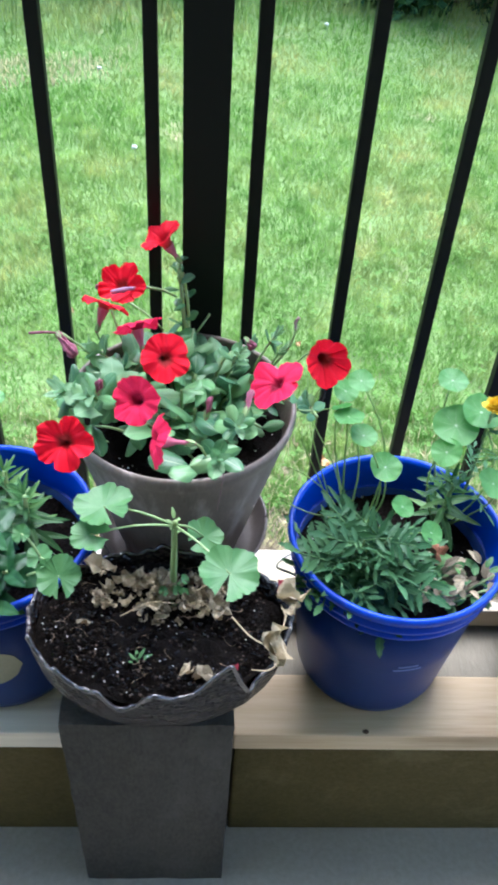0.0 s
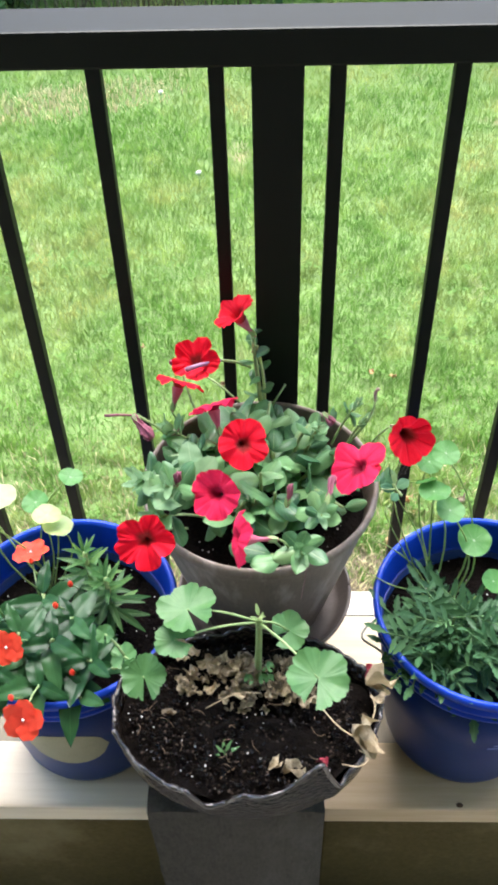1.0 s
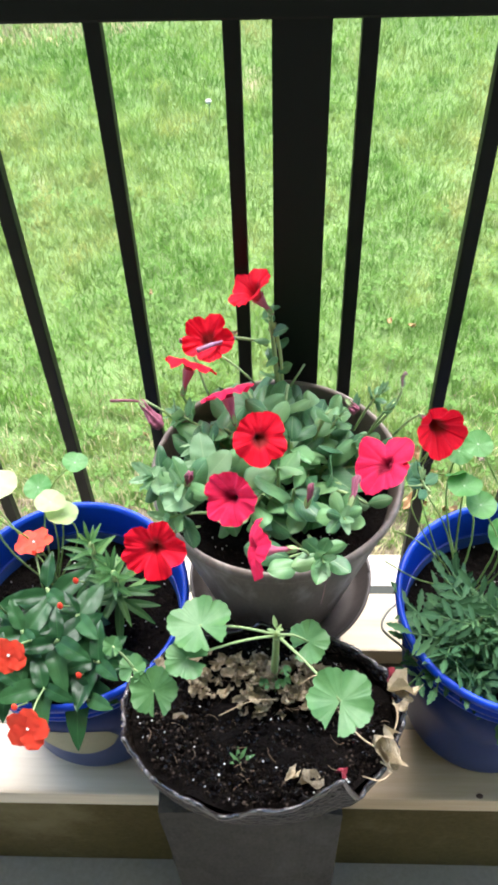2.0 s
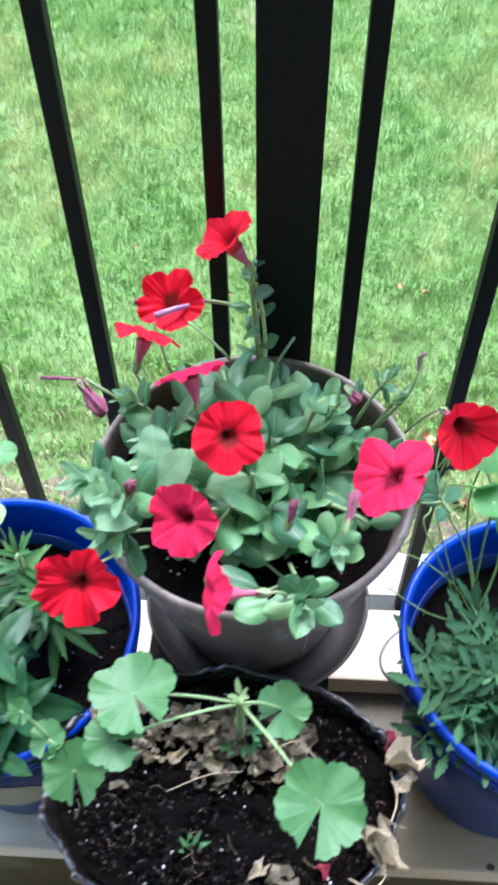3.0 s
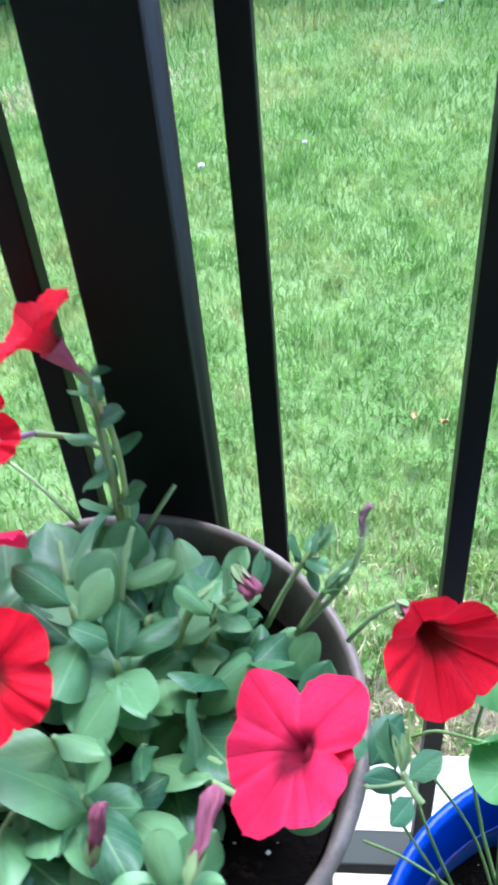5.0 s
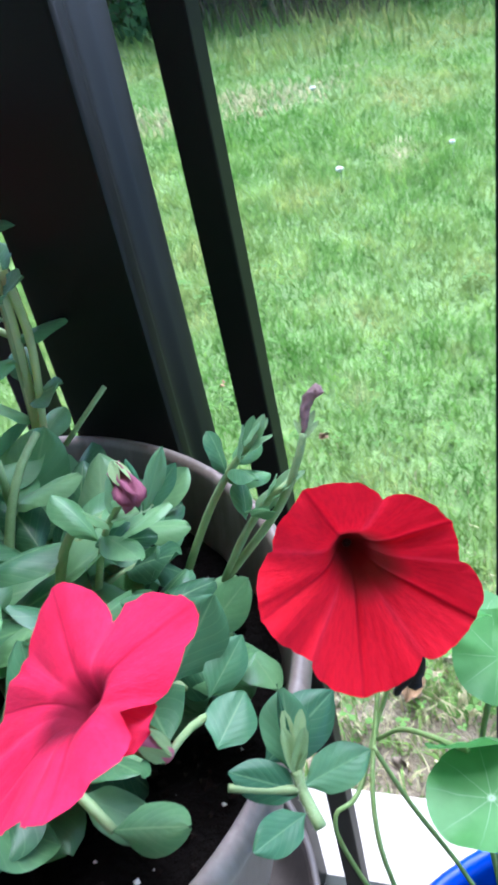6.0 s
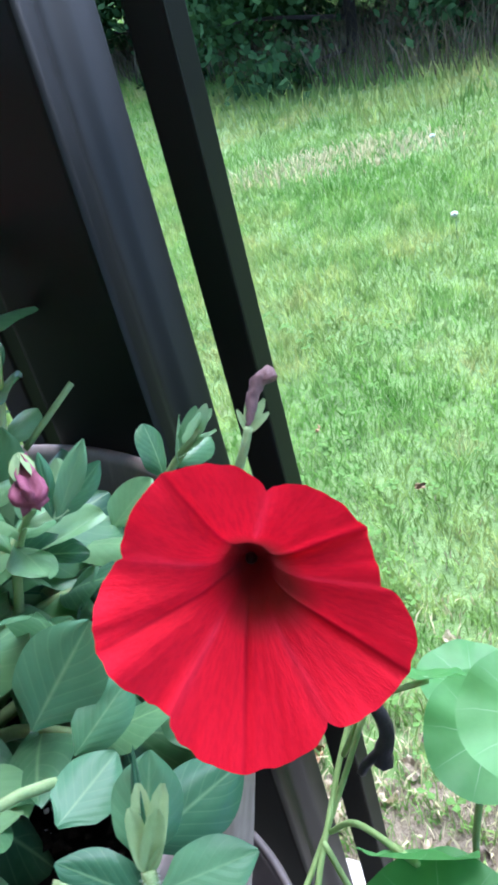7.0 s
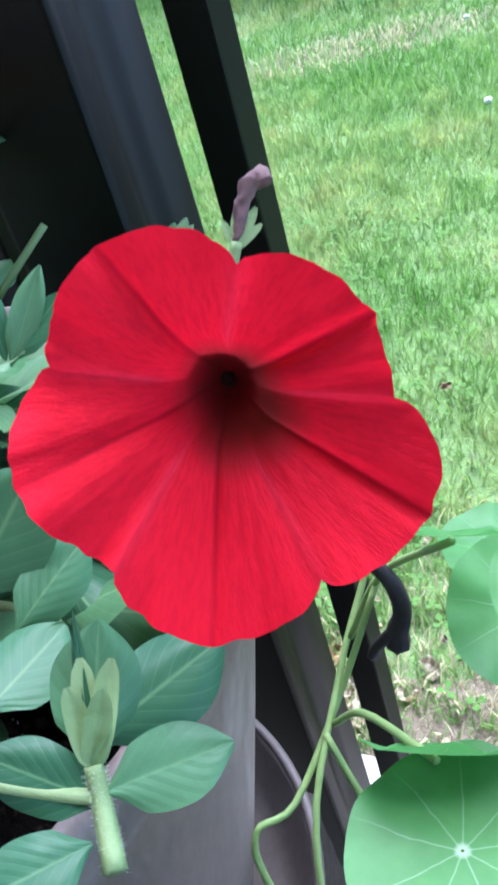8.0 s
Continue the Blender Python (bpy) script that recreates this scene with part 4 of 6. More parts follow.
strip_me = leaf_mesh("calyx_strip", 0.011, 0.0027, stem_mat, 0.55, 0.45, -0.08, 0.02, rows=9)
for tip, wide in (((0.1818, -0.1857, 0.7238), 1.0), ((0.1808, -0.1808, 0.7233), 0.9), ((0.1869, -0.1842, 0.7233), 1.1), ((0.1848, -0.1790, 0.7222), 0.9), ((0.1880, -0.1875, 0.7180), 0.7)):
    run = Vector(tip) - Vector((0.1853, -0.1908, 0.7133))
    place("leaf", strip_me, petunia, along(Vector((0.1853, -0.1908, 0.7133)) - PB, run, (0.6, -0.4, 0.6), run.length / 0.011) @ Matrix.Diagonal((wide, 1, 1, 1)))
def hairs(points, radius, n, length, seed):
    """Fine pale hairs that stand off a stem."""
    r = random.Random(seed)
    verts, faces = [], []
    for _ in range(n):
        i = r.randrange(len(points) - 1)
        p = points[i].lerp(points[i + 1], r.random())
        d = (points[i + 1] - points[i]).normalized()
        out = (Matrix.Rotation(r.uniform(0, 6.28), 3, d) @ d.orthogonal().normalized() + d * r.uniform(-0.3, 0.5)).normalized()
        w = d.cross(out).normalized() * 0.00003
        b, h = len(verts), length * r.uniform(0.5, 1.2)
        q = p + out * radius * 0.9
        verts += [q - w, q + w, q + out * h, q - d * 0.00004, q + d * 0.00004]
        faces += [(b, b + 1, b + 2), (b + 3, b + 4, b + 2)]
    return place("stem_hairs", mesh_from("stem_hairs", verts, faces, hair_mat), petunia, None, "fine pale hairs on the stem")
hair_mat = thin(surface("stem_hair", (0.55, 0.62, 0.50), (0.70, 0.76, 0.64), 200, 600, rough=0.7, bump=0.0), None, (0.6, 0.7, 0.5), 0.4)
hairy = smooth_points([Vector(p) - PB for p in ((0.1926, -0.2010, 0.7071), (0.1873, -0.1942, 0.7095), (0.1853, -0.1908, 0.7133))])
hairs(hairy, 0.0016, 320, 0.0009, 5)

# broad pale leaves over the rim
broad = [leaf_mesh("broad_leaf", 0.036, 0.025, young_leaf_mat, 0.58, f, d, 0.04, seed=9 + k) for k, (f, d) in enumerate([(0.10, 0.12), (0.2, 0.25)])]
for k, (base, tip, nrm) in enumerate((((-0.024, -0.192, 0.733), (-0.030, -0.162, 0.752), (0.1, -0.5, 0.9)), ((-0.024, -0.205, 0.730), (-0.007, -0.192, 0.745), (0.2, -0.6, 0.9)), ((-0.034, -0.224, 0.735), (-0.050, -0.243, 0.745), (-0.1, -0.4, 1)), ((-0.036, -0.222, 0.737), (-0.065, -0.224, 0.748), (-0.1, -0.5, 1)),
                                    ((-0.045, -0.215, 0.730), (-0.072, -0.205, 0.742), (-0.2, -0.4, 1)), ((0.086, -0.290, 0.728), (0.080, -0.318, 0.728), (0, -0.4, 1)), ((0.088, -0.288, 0.728), (0.108, -0.305, 0.732), (0.2, -0.4, 1)), ((0.084, -0.288, 0.728), (0.062, -0.300, 0.735), (-0.2, -0.4, 1)))):
    place("leaf", broad[k % 2] if k < 5 else p_leaves[k % 3], petunia, along(Vector(base) - PB, Vector(tip) - Vector(base), nrm, 1.0 if k < 5 else 0.92))

# large leaves at the pot's front
for k, (base, tip) in enumerate((((0.0561, -0.2645, 0.690), (0.0162, -0.2597, 0.703)), ((0.0660, -0.2796, 0.697), (0.0388, -0.2881, 0.708)), ((0.0239, -0.2164, 0.700), (0.0553, -0.2389, 0.706)))):
    run = Vector(tip) - Vector(base)
    place("leaf", p_leaves[(0, 5, 4)[k]], petunia, along(Vector(base) - PB, run, (0, -0.3, 1), run.length / 0.029))
    stem(curve_points(base, (0.075, -0.235, 0.655), 0.0, 4), 0.0012, 0.0014, petunia, PB)

# buds and withered blooms
def spent_bud(tip, base, R, material, label, twist=5.0):
    tip, base = Vector(tip), Vector(base)
    length = (tip - base).length
    prof = [(R * 0.35, 0.0), (R * 0.55, 0.15), (R * 0.58, 0.28), (R * 0.65, 0.4), (R * 0.8, 0.55), (R * 0.95, 0.7), (R, 0.82), (R * 0.75, 0.94), (R * 0.25, 1.0)]
    verts, faces, n = [], [], 30
    for r, t in prof:
        for k in range(n):
            a = 2 * math.pi * k / n
            q = r * (1 + 0.42 * math.sin(5 * a + twist * t))
            verts.append(Vector((q * math.cos(a), q * math.sin(a), length * t)) + R * 0.45 * noise.noise_vector(Vector((q * math.cos(a) * 420, q * math.sin(a) * 420, length * t * 300 + base.x * 90))))
    for i in range(len(prof) - 1):
        faces += [(i * n + k, i * n + (k + 1) % n, (i + 1) * n + (k + 1) % n, (i + 1) * n + k) for k in range(n)]
    faces.append(tuple(range((len(prof) - 1) * n, len(prof) * n)))
    b = place("bud", mesh_from("bud", verts, faces, material, True), petunia, facing(base - PB, tip - base, (0, 1, 0.2)), label)
    for k in range(5):
        a = 2 * math.pi * k / 5
        place("sepal", sepal_me, b, along((R * 0.3 * math.cos(a), R * 0.3 * math.sin(a), -0.001), (0.35 * math.cos(a), 0.35 * math.sin(a), 1), (math.cos(a), math.sin(a), 0)))
    return b
grey_bud = thin(surface("dried_bud", (0.09, 0.048, 0.050), (0.30, 0.185, 0.18), 150, 500, rough=0.8, stretch=(1, 1, 0.2)), None, (0.25, 0.16, 0.16), 0.15)
spent_bud((0.1185, -0.2215, 0.7605), (0.1105, -0.2492, 0.7490), 0.0029, wilted_mat, "dark pink rolled petunia bud")
spent_bud((0.077, -0.225, 0.752), (0.072, -0.238, 0.732), 0.0026, wilted_mat, "small pale pink petunia bud")
spent_bud((0.124, -0.124, 0.738), (0.114, -0.112, 0.744), 0.0038, wilted_mat, "wilted pink petunia bloom")
# dried bloom: a crumpled tube bent over at its open end, in slim sepals
bent = smooth_points([Vector(p) for p in ((0.1718, -0.0913, 0.7419), (0.1720, -0.0889, 0.7444), (0.1724, -0.0852, 0.7481), (0.1734, -0.0828, 0.7501), (0.1750, -0.0813, 0.7505), (0.1758, -0.0820, 0.7494))])
v, f = tube([p - PB for p in bent], [0.0009 + 0.0013 * min(1.0, i / (len(bent) - 1) * 1.3) for i in range(len(bent))], 14)
v = [Vector(p) + 0.0007 * noise.noise_vector(Vector(p) * 420) + 0.0004 * noise.noise_vector(Vector(p) * 1100) for p in v]
dried_bloom = place("dried_bloom", mesh_from("dried_bloom", v, f, grey_bud, True), petunia, None, "dried grey-pink petunia bloom, bent over")
slim_sepal = leaf_mesh("slim_sepal", 0.010, 0.0021, stem_mat, 0.7, 0.3, 0.05, rows=7)
for tip in ((0.1690, -0.0902, 0.7458), (0.1714, -0.0850, 0.7482), (0.1749, -0.0856, 0.7462), (0.1762, -0.0874, 0.7433), (0.1705, -0.0830, 0.7450)):
    run = Vector(tip) - Vector((0.1718, -0.0925, 0.7406))
    place("sepal", slim_sepal, dried_bloom, along(Vector((0.1718, -0.0925, 0.7406)) - PB, run, (0.4, -0.6, 0.5), run.length / 0.010))
stem(smooth_points([(0.1718, -0.0916, 0.7415), (0.1700, -0.0960, 0.7350), (0.1620, -0.1020, 0.7180), (0.1400, -0.1100, 0.690)]), 0.0013, 0.0015, petunia, PB)
spent_bud((-0.0322, -0.2328, 0.7758), (-0.0365, -0.2320, 0.7560), 0.0032, wilted_mat, "dark pink rolled petunia bud")
spent_bud((-0.0720, -0.1380, 0.7300), (-0.0936, -0.1136, 0.7435), 0.0052, wilted_mat, "wilted drooping petunia bloom")
stem([(-0.1265, -0.1059, 0.7360), (-0.110, -0.110, 0.741), (-0.0936, -0.1136, 0.7435)], 0.0016, 0.0012, petunia, PB, "spent_tube", wilted_mat)
stem([(-0.090, -0.110, 0.741), (-0.070, -0.112, 0.725), (-0.045, -0.120, 0.705)], 0.0014, 0.0014, petunia, PB)
spent_bud((-0.060, -0.030, 0.752), (-0.046, -0.034, 0.742), 0.0026, wilted_mat, "small mauve petunia bud")
stem([(-0.046, -0.034, 0.742), (-0.042, -0.045, 0.730), (-0.034, -0.060, 0.712), (-0.020, -0.080, 0.690)], 0.0012, 0.0014, petunia, PB)
withered = stem(smooth_points([(0.190, -0.133, 0.712), (0.199, -0.131, 0.700), (0.2065, -0.130, 0.690), (0.2085, -0.130, 0.683), (0.2080, -0.130, 0.677), (0.2065, -0.130, 0.673), (0.2062, -0.130, 0.6685)]), 0.0011, 0.0027, petunia, PB, "withered_bloom", withered_mat)
v, f = tube(smooth_points([Vector(p) - PB for p in ((0.2070, -0.1305, 0.675), (0.2042, -0.1312, 0.6715), (0.2015, -0.1312, 0.6675), (0.2000, -0.1310, 0.6640))]), 0.0013, 6)
place("curled_tip", mesh_from("curled_tip", v, f, withered_mat, True), withered)
stem(curve_points((0.092, -0.283, 0.700), (0.086, -0.300, 0.665), -0.004, 6), 0.0006, 0.0004, petunia, PB, "dry_root", grey_bud)

# ---- geranium in the bowl ----
geranium = thing("geranium_plant", "young geranium with scalloped pale green leaves", "geranium", (0.045, -0.352, 0.52))
GB = Vector((0.045, -0.352, 0.52))
fuzzy_stem = thin(surface("fuzzy_stem", (0.20, 0.30, 0.09), (0.36, 0.46, 0.20), 80, 500, rough=0.8, bump=0.4), None, (0.3, 0.42, 0.14), 0.2)
def geranium_leaf(at, face, R, seed, via=(0.045, -0.348, 0.694), spin=0.0):
    at = Vector(at)
    place("leaf", round_leaf_mesh("geranium_leaf", R, geranium_mat, 5, 0.22, 0.20, 0.14, 0.065, seed, 180, 8), geranium, facing(at - GB, face, (0, 1, 0), spin))
    stem(curve_points(via, at, 0.006, 7), 0.0014, 0.0009, geranium, GB)
stem([(0.042, -0.320, 0.525), (0.042, -0.324, 0.575), (0.044, -0.335, 0.635), (0.045, -0.347, 0.690), (0.046, -0.350, 0.702)], 0.0042, 0.0026, geranium, GB, "stem", fuzzy_stem)
for k in range(7):
    a = 2.4 * k
    place("stipule", sepal_me, geranium, along(Vector((0.0445, -0.344, 0.676 + 0.004 * k)) - GB, (math.cos(a), math.sin(a), 1.2), UP, 1.0))
for k in range(6):
    a = 1.3 * k
    place("leaf", round_leaf_mesh("geranium_leaf", 0.0055, geranium_mat, 5, 0.2, 0.3, 0.3, 0.1, 30 + k, 40, 4), geranium, facing(Vector((0.042 + 0.012 * math.cos(a), -0.330 + 0.010 * math.sin(a), 0.565 + 0.004 * k)) - GB, (math.cos(a), math.sin(a) - 0.5, 1)))
geranium_leaf((-0.018, -0.361, 0.733), (-0.12, 0.02, 0.97), 0.026, 1, spin=0.6)
geranium_leaf((-0.028, -0.385, 0.722), (-0.1, -0.20, 0.95), 0.018, 7, spin=1.4)
geranium_leaf((-0.062, -0.386, 0.662), (-0.05, -0.5, 0.85), 0.021, 2, (-0.104, -0.345, 0.610), 0.2)
geranium_leaf((-0.082, -0.368, 0.668), (-0.3, -0.2, 0.95), 0.013, 3, (-0.055, -0.384, 0.655))
geranium_leaf((-0.098, -0.358, 0.690), (-0.2, -0.5, 0.85), 0.009, 4, (-0.080, -0.368, 0.664))
geranium_leaf((0.073, -0.342, 0.672), (0.35, -0.35, 0.80), 0.019, 5, spin=-0.8)
geranium_leaf((0.097, -0.412, 0.704), (0.1, -0.20, 0.95), 0.027, 6, spin=-0.3)

# debris in the bowl
dry_mat = thin(surface("dry_leaf", (0.12, 0.092, 0.055), (0.58, 0.49, 0.33), 90, 400, rough=0.85, bump=0.8, deep=0.003, shift=0.65), None, (0.32, 0.22, 0.10), 0.15)
perlite_mat = surface("perlite", (0.65, 0.63, 0.58), (0.8, 0.79, 0.75), 200, 600, rough=0.9)
bark_mat = surface("bark_chip", (0.003, 0.0022, 0.0018), (0.016, 0.011, 0.008), 90, 400, spec=0.1, rough=0.95, bump=0.6, shift=0.4)
red_scrap = surface("dried_red_petal", (0.16, 0.01, 0.02), (0.26, 0.02, 0.04), 90, 300, rough=0.7)

LIFT = Vector((0, -0.010, 0.020))  # from the base line of the litter to the soil

def curled(name, size, material, seed):
    r = random.Random(seed)
    verts, faces, n = [], [], 8
    c1, c2, ph = r.uniform(0.6, 2.0), r.uniform(-1.3, 1.3), r.uniform(0, 6)
    for i in range(n):
        for k in range(n):
            x, y = (i / (n - 1) - 0.5), (k / (n - 1) - 0.5)
            w = 1 - 0.8 * abs(y) ** 1.5 + 0.15 * math.sin(9 * y + ph)
            crease = noise.noise(Vector((x * 3.2, y * 3.2, ph)))
            verts.append((x * w * size * 0.8 * (1 + 0.3 * crease), y * size * 1.2 * (1 - 0.25 * crease), size * (c1 * x * x + c2 * y * y + 0.16 * math.sin(7 * x + 5 * y + ph) + 0.55 * crease)))
    for i in range(n - 1):
        for k in range(n - 1):
            a = i * n + k
            faces.append((a, a + 1, a + n + 1, a + n))
    return mesh_from(name, verts, faces, material, True)

scraps = [curled("dry_scrap", 0.0105, dry_mat, k) for k in range(9)]
r2 = random.Random(12)
for k in range(150):
    a, q = r2.uniform(0, 6.28), r2.random() ** 0.6
    x, y = 0.030 + 0.076 * q * math.cos(a), -0.326 + 0.032 * q * math.sin(a)
    m = Matrix.Translation((x, y, 0.548 + 0.034 * (1 - q) ** 0.8 * (0.3 + 0.7 * r2.random()) + r2.uniform(0, 0.004))) @ Euler((r2.uniform(-0.9, 0.9), r2.uniform(-0.9, 0.9), r2.uniform(0, 6.28))).to_matrix().to_4x4() @ Matrix.Scale(r2.choice((0.45, 0.6, 0.75, 0.9, 1.2)), 4)
    tagged(place("dry_scrap", r2.choice(scraps), None, m), "crumpled dry tan leaf scrap on the bowl's soil", "dry leaf", "dry scraps in the bowl")
for at, size, mat_, rot in (((0.150, -0.392, 0.547), 0.024, dry_mat, (0.6, 0.3, 0.4)), ((0.078, -0.412, 0.530), 0.018, dry_mat, (0.2, 0.5, 1.4)), ((0.060, -0.405, 0.531), 0.014, dry_mat, (0.5, -0.2, 2.4)), ((-0.035, -0.283, 0.540), 0.019, dry_mat, (0.3, 0.2, 1.2)),
                            ((0.162, -0.330, 0.549), 0.015, dry_mat, (0.5, 0.2, 0.9)), ((0.158, -0.312, 0.548), 0.013, red_scrap, (0.4, 0.4, 0.2)), ((0.107, -0.404, 0.531), 0.009, red_scrap, (0.2, 0.6, 0.9)), ((0.168, -0.345, 0.553), 0.016, dry_mat, (-0.3, 0.5, 2.1)), ((-0.072, -0.300, 0.540), 0.014, dry_mat, (0.3, -0.4, 0.3)), ((-0.050, -0.352, 0.534), 0.012, dry_mat, (0.5, 0.5, 1.9)),
                            ((0.085, -0.330, 0.545), 0.018, dry_mat, (0.6, 0.5, 0.5)), ((0.095, -0.345, 0.542), 0.016, dry_mat, (-0.5, 0.4, 1.5))):
    ob = place("dry_leaf", curled("dry_leaf", size, mat_, int(size * 1e4)), None, Matrix.Translation(Vector(at) + LIFT) @ Euler(rot).to_matrix().to_4x4())
    tagged(ob, "dried dark red petal on the bowl's soil" if mat_ is red_scrap else "curled dry tan leaf lying on the bowl's soil", "dry leaf")

def crumbs(name, label, spots, material, lo, hi, seed):
    """Many small angular grains, joined."""
    r = random.Random(seed)
    verts, faces = [], []
    for x, y, z in spots:
        s = r.uniform(lo, hi)
        b = len(verts)
        for sx, sy, sz in ((1, 0, 0), (-1, 0, 0), (0, 1, 0), (0, -1, 0), (0, 0, 1), (0, 0, -1)):
            verts.append((x + s * sx * r.uniform(0.6, 1.3), y + s * sy * r.uniform(0.6, 1.3), z + s * sz * r.uniform(0.5, 1.1)))
        faces += [(b + i, b + j, b + k) for i, j, k in ((0, 2, 4), (2, 1, 4), (1, 3, 4), (3, 0, 4), (2, 0, 5), (1, 2, 5), (3, 1, 5), (0, 3, 5))]
    return tagged(place(name, mesh_from(name, verts, faces, material)), label, name.replace("_", " "), kind="stuff")

def scatter(cx, cy, rx, ry, z, n, seed):
    r = random.Random(seed)
    out = []
    for _ in range(n):
        a, q = r.uniform(0, 6.28), math.sqrt(r.random())
        out.append((cx + rx * q * math.cos(a), cy + ry * q * math.sin(a), z + r.uniform(-0.002, 0.003)))
    return out
crumbs("perlite_grains", "white perlite grains in the bowl's soil", scatter(BOWL.x, BOWL.y, 0.124, 0.084, 0.547, 75, 1), perlite_mat, 0.0004, 0.0014, 1)
brown_mat = surface("bark_fibre", (0.016, 0.010, 0.007), (0.060, 0.038, 0.024), 90, 400, rough=0.9, bump=0.6)
crumbs("bark_bits", "brown bark bits over the bowl's soil", scatter(BOWL.x, BOWL.y, 0.126, 0.086, 0.546, 700, 12), brown_mat, 0.0004, 0.0020, 12)
crumbs("soil_crumbs", "dark bark crumbs over the bowl's soil", scatter(BOWL.x, BOWL.y, 0.127, 0.086, 0.543, 3600, 2), bark_mat, 0.0005, 0.0019, 2)
crumbs("soil_lumps", "larger dark lumps over the bowl's soil", scatter(BOWL.x, BOWL.y, 0.122, 0.083, 0.545, 620, 19), soil_mat, 0.0018, 0.0052, 19)
crumbs("soil_lumps", "damp glistening crumbs over the bowl's soil", scatter(BOWL.x, BOWL.y, 0.122, 0.083, 0.547, 1000, 23), wet_soil, 0.0007, 0.0026, 23)
crumbs("soil_crumbs", "dark crumbs over the petunia pot's soil", scatter(POT.x, POT.y, 0.108, 0.108, 0.650, 1100, 3), bark_mat, 0.0008, 0.0026, 3)
crumbs("perlite_grains", "white perlite grains in the petunia pot's soil", scatter(POT.x, POT.y, 0.108, 0.108, 0.651, 70, 4), perlite_mat, 0.0005, 0.0013, 4)
for cx, sd in ((0.303, 5), (-0.182, 6), (0.590, 7)):
    crumbs("soil_crumbs", "dark crumbs over a bucket's soil", scatter(cx, -0.225, 0.110, 0.110, 0.497, 900, sd), bark_mat, 0.0008, 0.0028, sd)
    crumbs("perlite_grains", "white perlite grains in a bucket's soil", scatter(cx, -0.225, 0.110, 0.110, 0.498, 70, sd + 9), perlite_mat, 0.0005, 0.0014, sd)

def threads(n, cx, cy, rx, ry, z, seed):
    """Fine dry roots lying every which way, joined."""
    r = random.Random(seed)
    verts, faces = [], []
    for x, y, h in scatter(cx, cy, rx, ry, z, n, seed):
        a, size, bend = r.uniform(0, 6.28), r.uniform(0.006, 0.020), r.uniform(-1.2, 1.2)
        pts = [Vector((x + size * q * math.cos(a + bend * q), y + size * q * math.sin(a + bend * q), h + 0.004 * math.sin(3 * q + a))) for q in (0, 0.25, 0.5, 0.75, 1.0)]
        v, f = tube(pts, r.uniform(0.00014, 0.00030), 4)
        b = len(verts)
        verts += v
        faces += [tuple(b + i for i in q) for q in f]
    return tagged(place("root_threads", mesh_from("root_threads", verts, faces, root_mat, True)), "fine dry brown roots over the bowl's soil", "roots", kind="stuff")
root_mat = surface("dry_root", (0.10, 0.065, 0.038), (0.30, 0.21, 0.13), 60, 300, rough=0.85, bump=0.2)
threads(55, BOWL.x, BOWL.y + 0.006, 0.118, 0.072, 0.552, 31)

# seedling and dry roots in the bowl
seedling = thing("seedling", "tiny pale green seedling in the bowl's soil", "seedling", (0.008, -0.403, 0.542))
seed_leaf = leaf_mesh("seed_leaf", 0.018, 0.004, geranium_mat, 1.0, 0.1, 0.2, rows=5)
for k, a in enumerate((0.3, 1.0, 1.6, 2.4, 3.4)):
    place("leaf", seed_leaf, seedling, along((0, 0, 0.002), (math.cos(a), math.sin(a), 0.7), UP, 1 - 0.1 * k))
pale_dry = thin(surface("pale_dry_leaf", (0.34, 0.27, 0.16), (0.60, 0.50, 0.34), 90, 400, rough=0.85, bump=0.8, deep=0.003), None, (0.5, 0.4, 0.22), 0.25)
for at, size, rot in (((0.146, -0.384, 0.553), 0.030, (0.9, 0.3, 0.5)), ((0.166, -0.335, 0.556), 0.024, (0.5, 0.6, 1.6)), ((-0.045, -0.292, 0.548), 0.022, (0.4, 0.3, 1.0))):
    tagged(place("dry_leaf", curled("dry_leaf", size, pale_dry, int(size * 1e4) + 3), None, Matrix.Translation(Vector(at) + LIFT) @ Euler(rot).to_matrix().to_4x4()), "pale crumpled dry leaf at the bowl's edge", "dry leaf")
straw_mat = surface("dry_stalk", (0.36, 0.26, 0.14), (0.55, 0.44, 0.28), 90, 400, rough=0.8)
for pts, r in (([(0.158, -0.335, 0.545), (0.160, -0.360, 0.556), (0.150, -0.385, 0.556)], 0.0006), ([(0.105, -0.350, 0.545), (0.125, -0.375, 0.545), (0.148, -0.392, 0.550)], 0.0008), ([(0.125, -0.410, 0.540), (0.140, -0.418, 0.552), (0.150, -0.408, 0.550), (0.142, -0.398, 0.545)], 0.0006), ([(0.045, -0.345, 0.56), (0.02, -0.352, 0.57), (-0.01, -0.362, 0.560)], 0.0005), ([(0.066, -0.330, 0.56), (0.085, -0.322, 0.565), (0.100, -0.330, 0.555)], 0.0007)):
    v, f = tube(smooth_points([Vector(p) + LIFT for p in pts]), r, 6)
    tagged(place("dry_stalk", mesh_from("dry_stalk", v, f, straw_mat, True)), "thin dry tan stalk lying in the bowl", "dry stalk", "dry stalks")

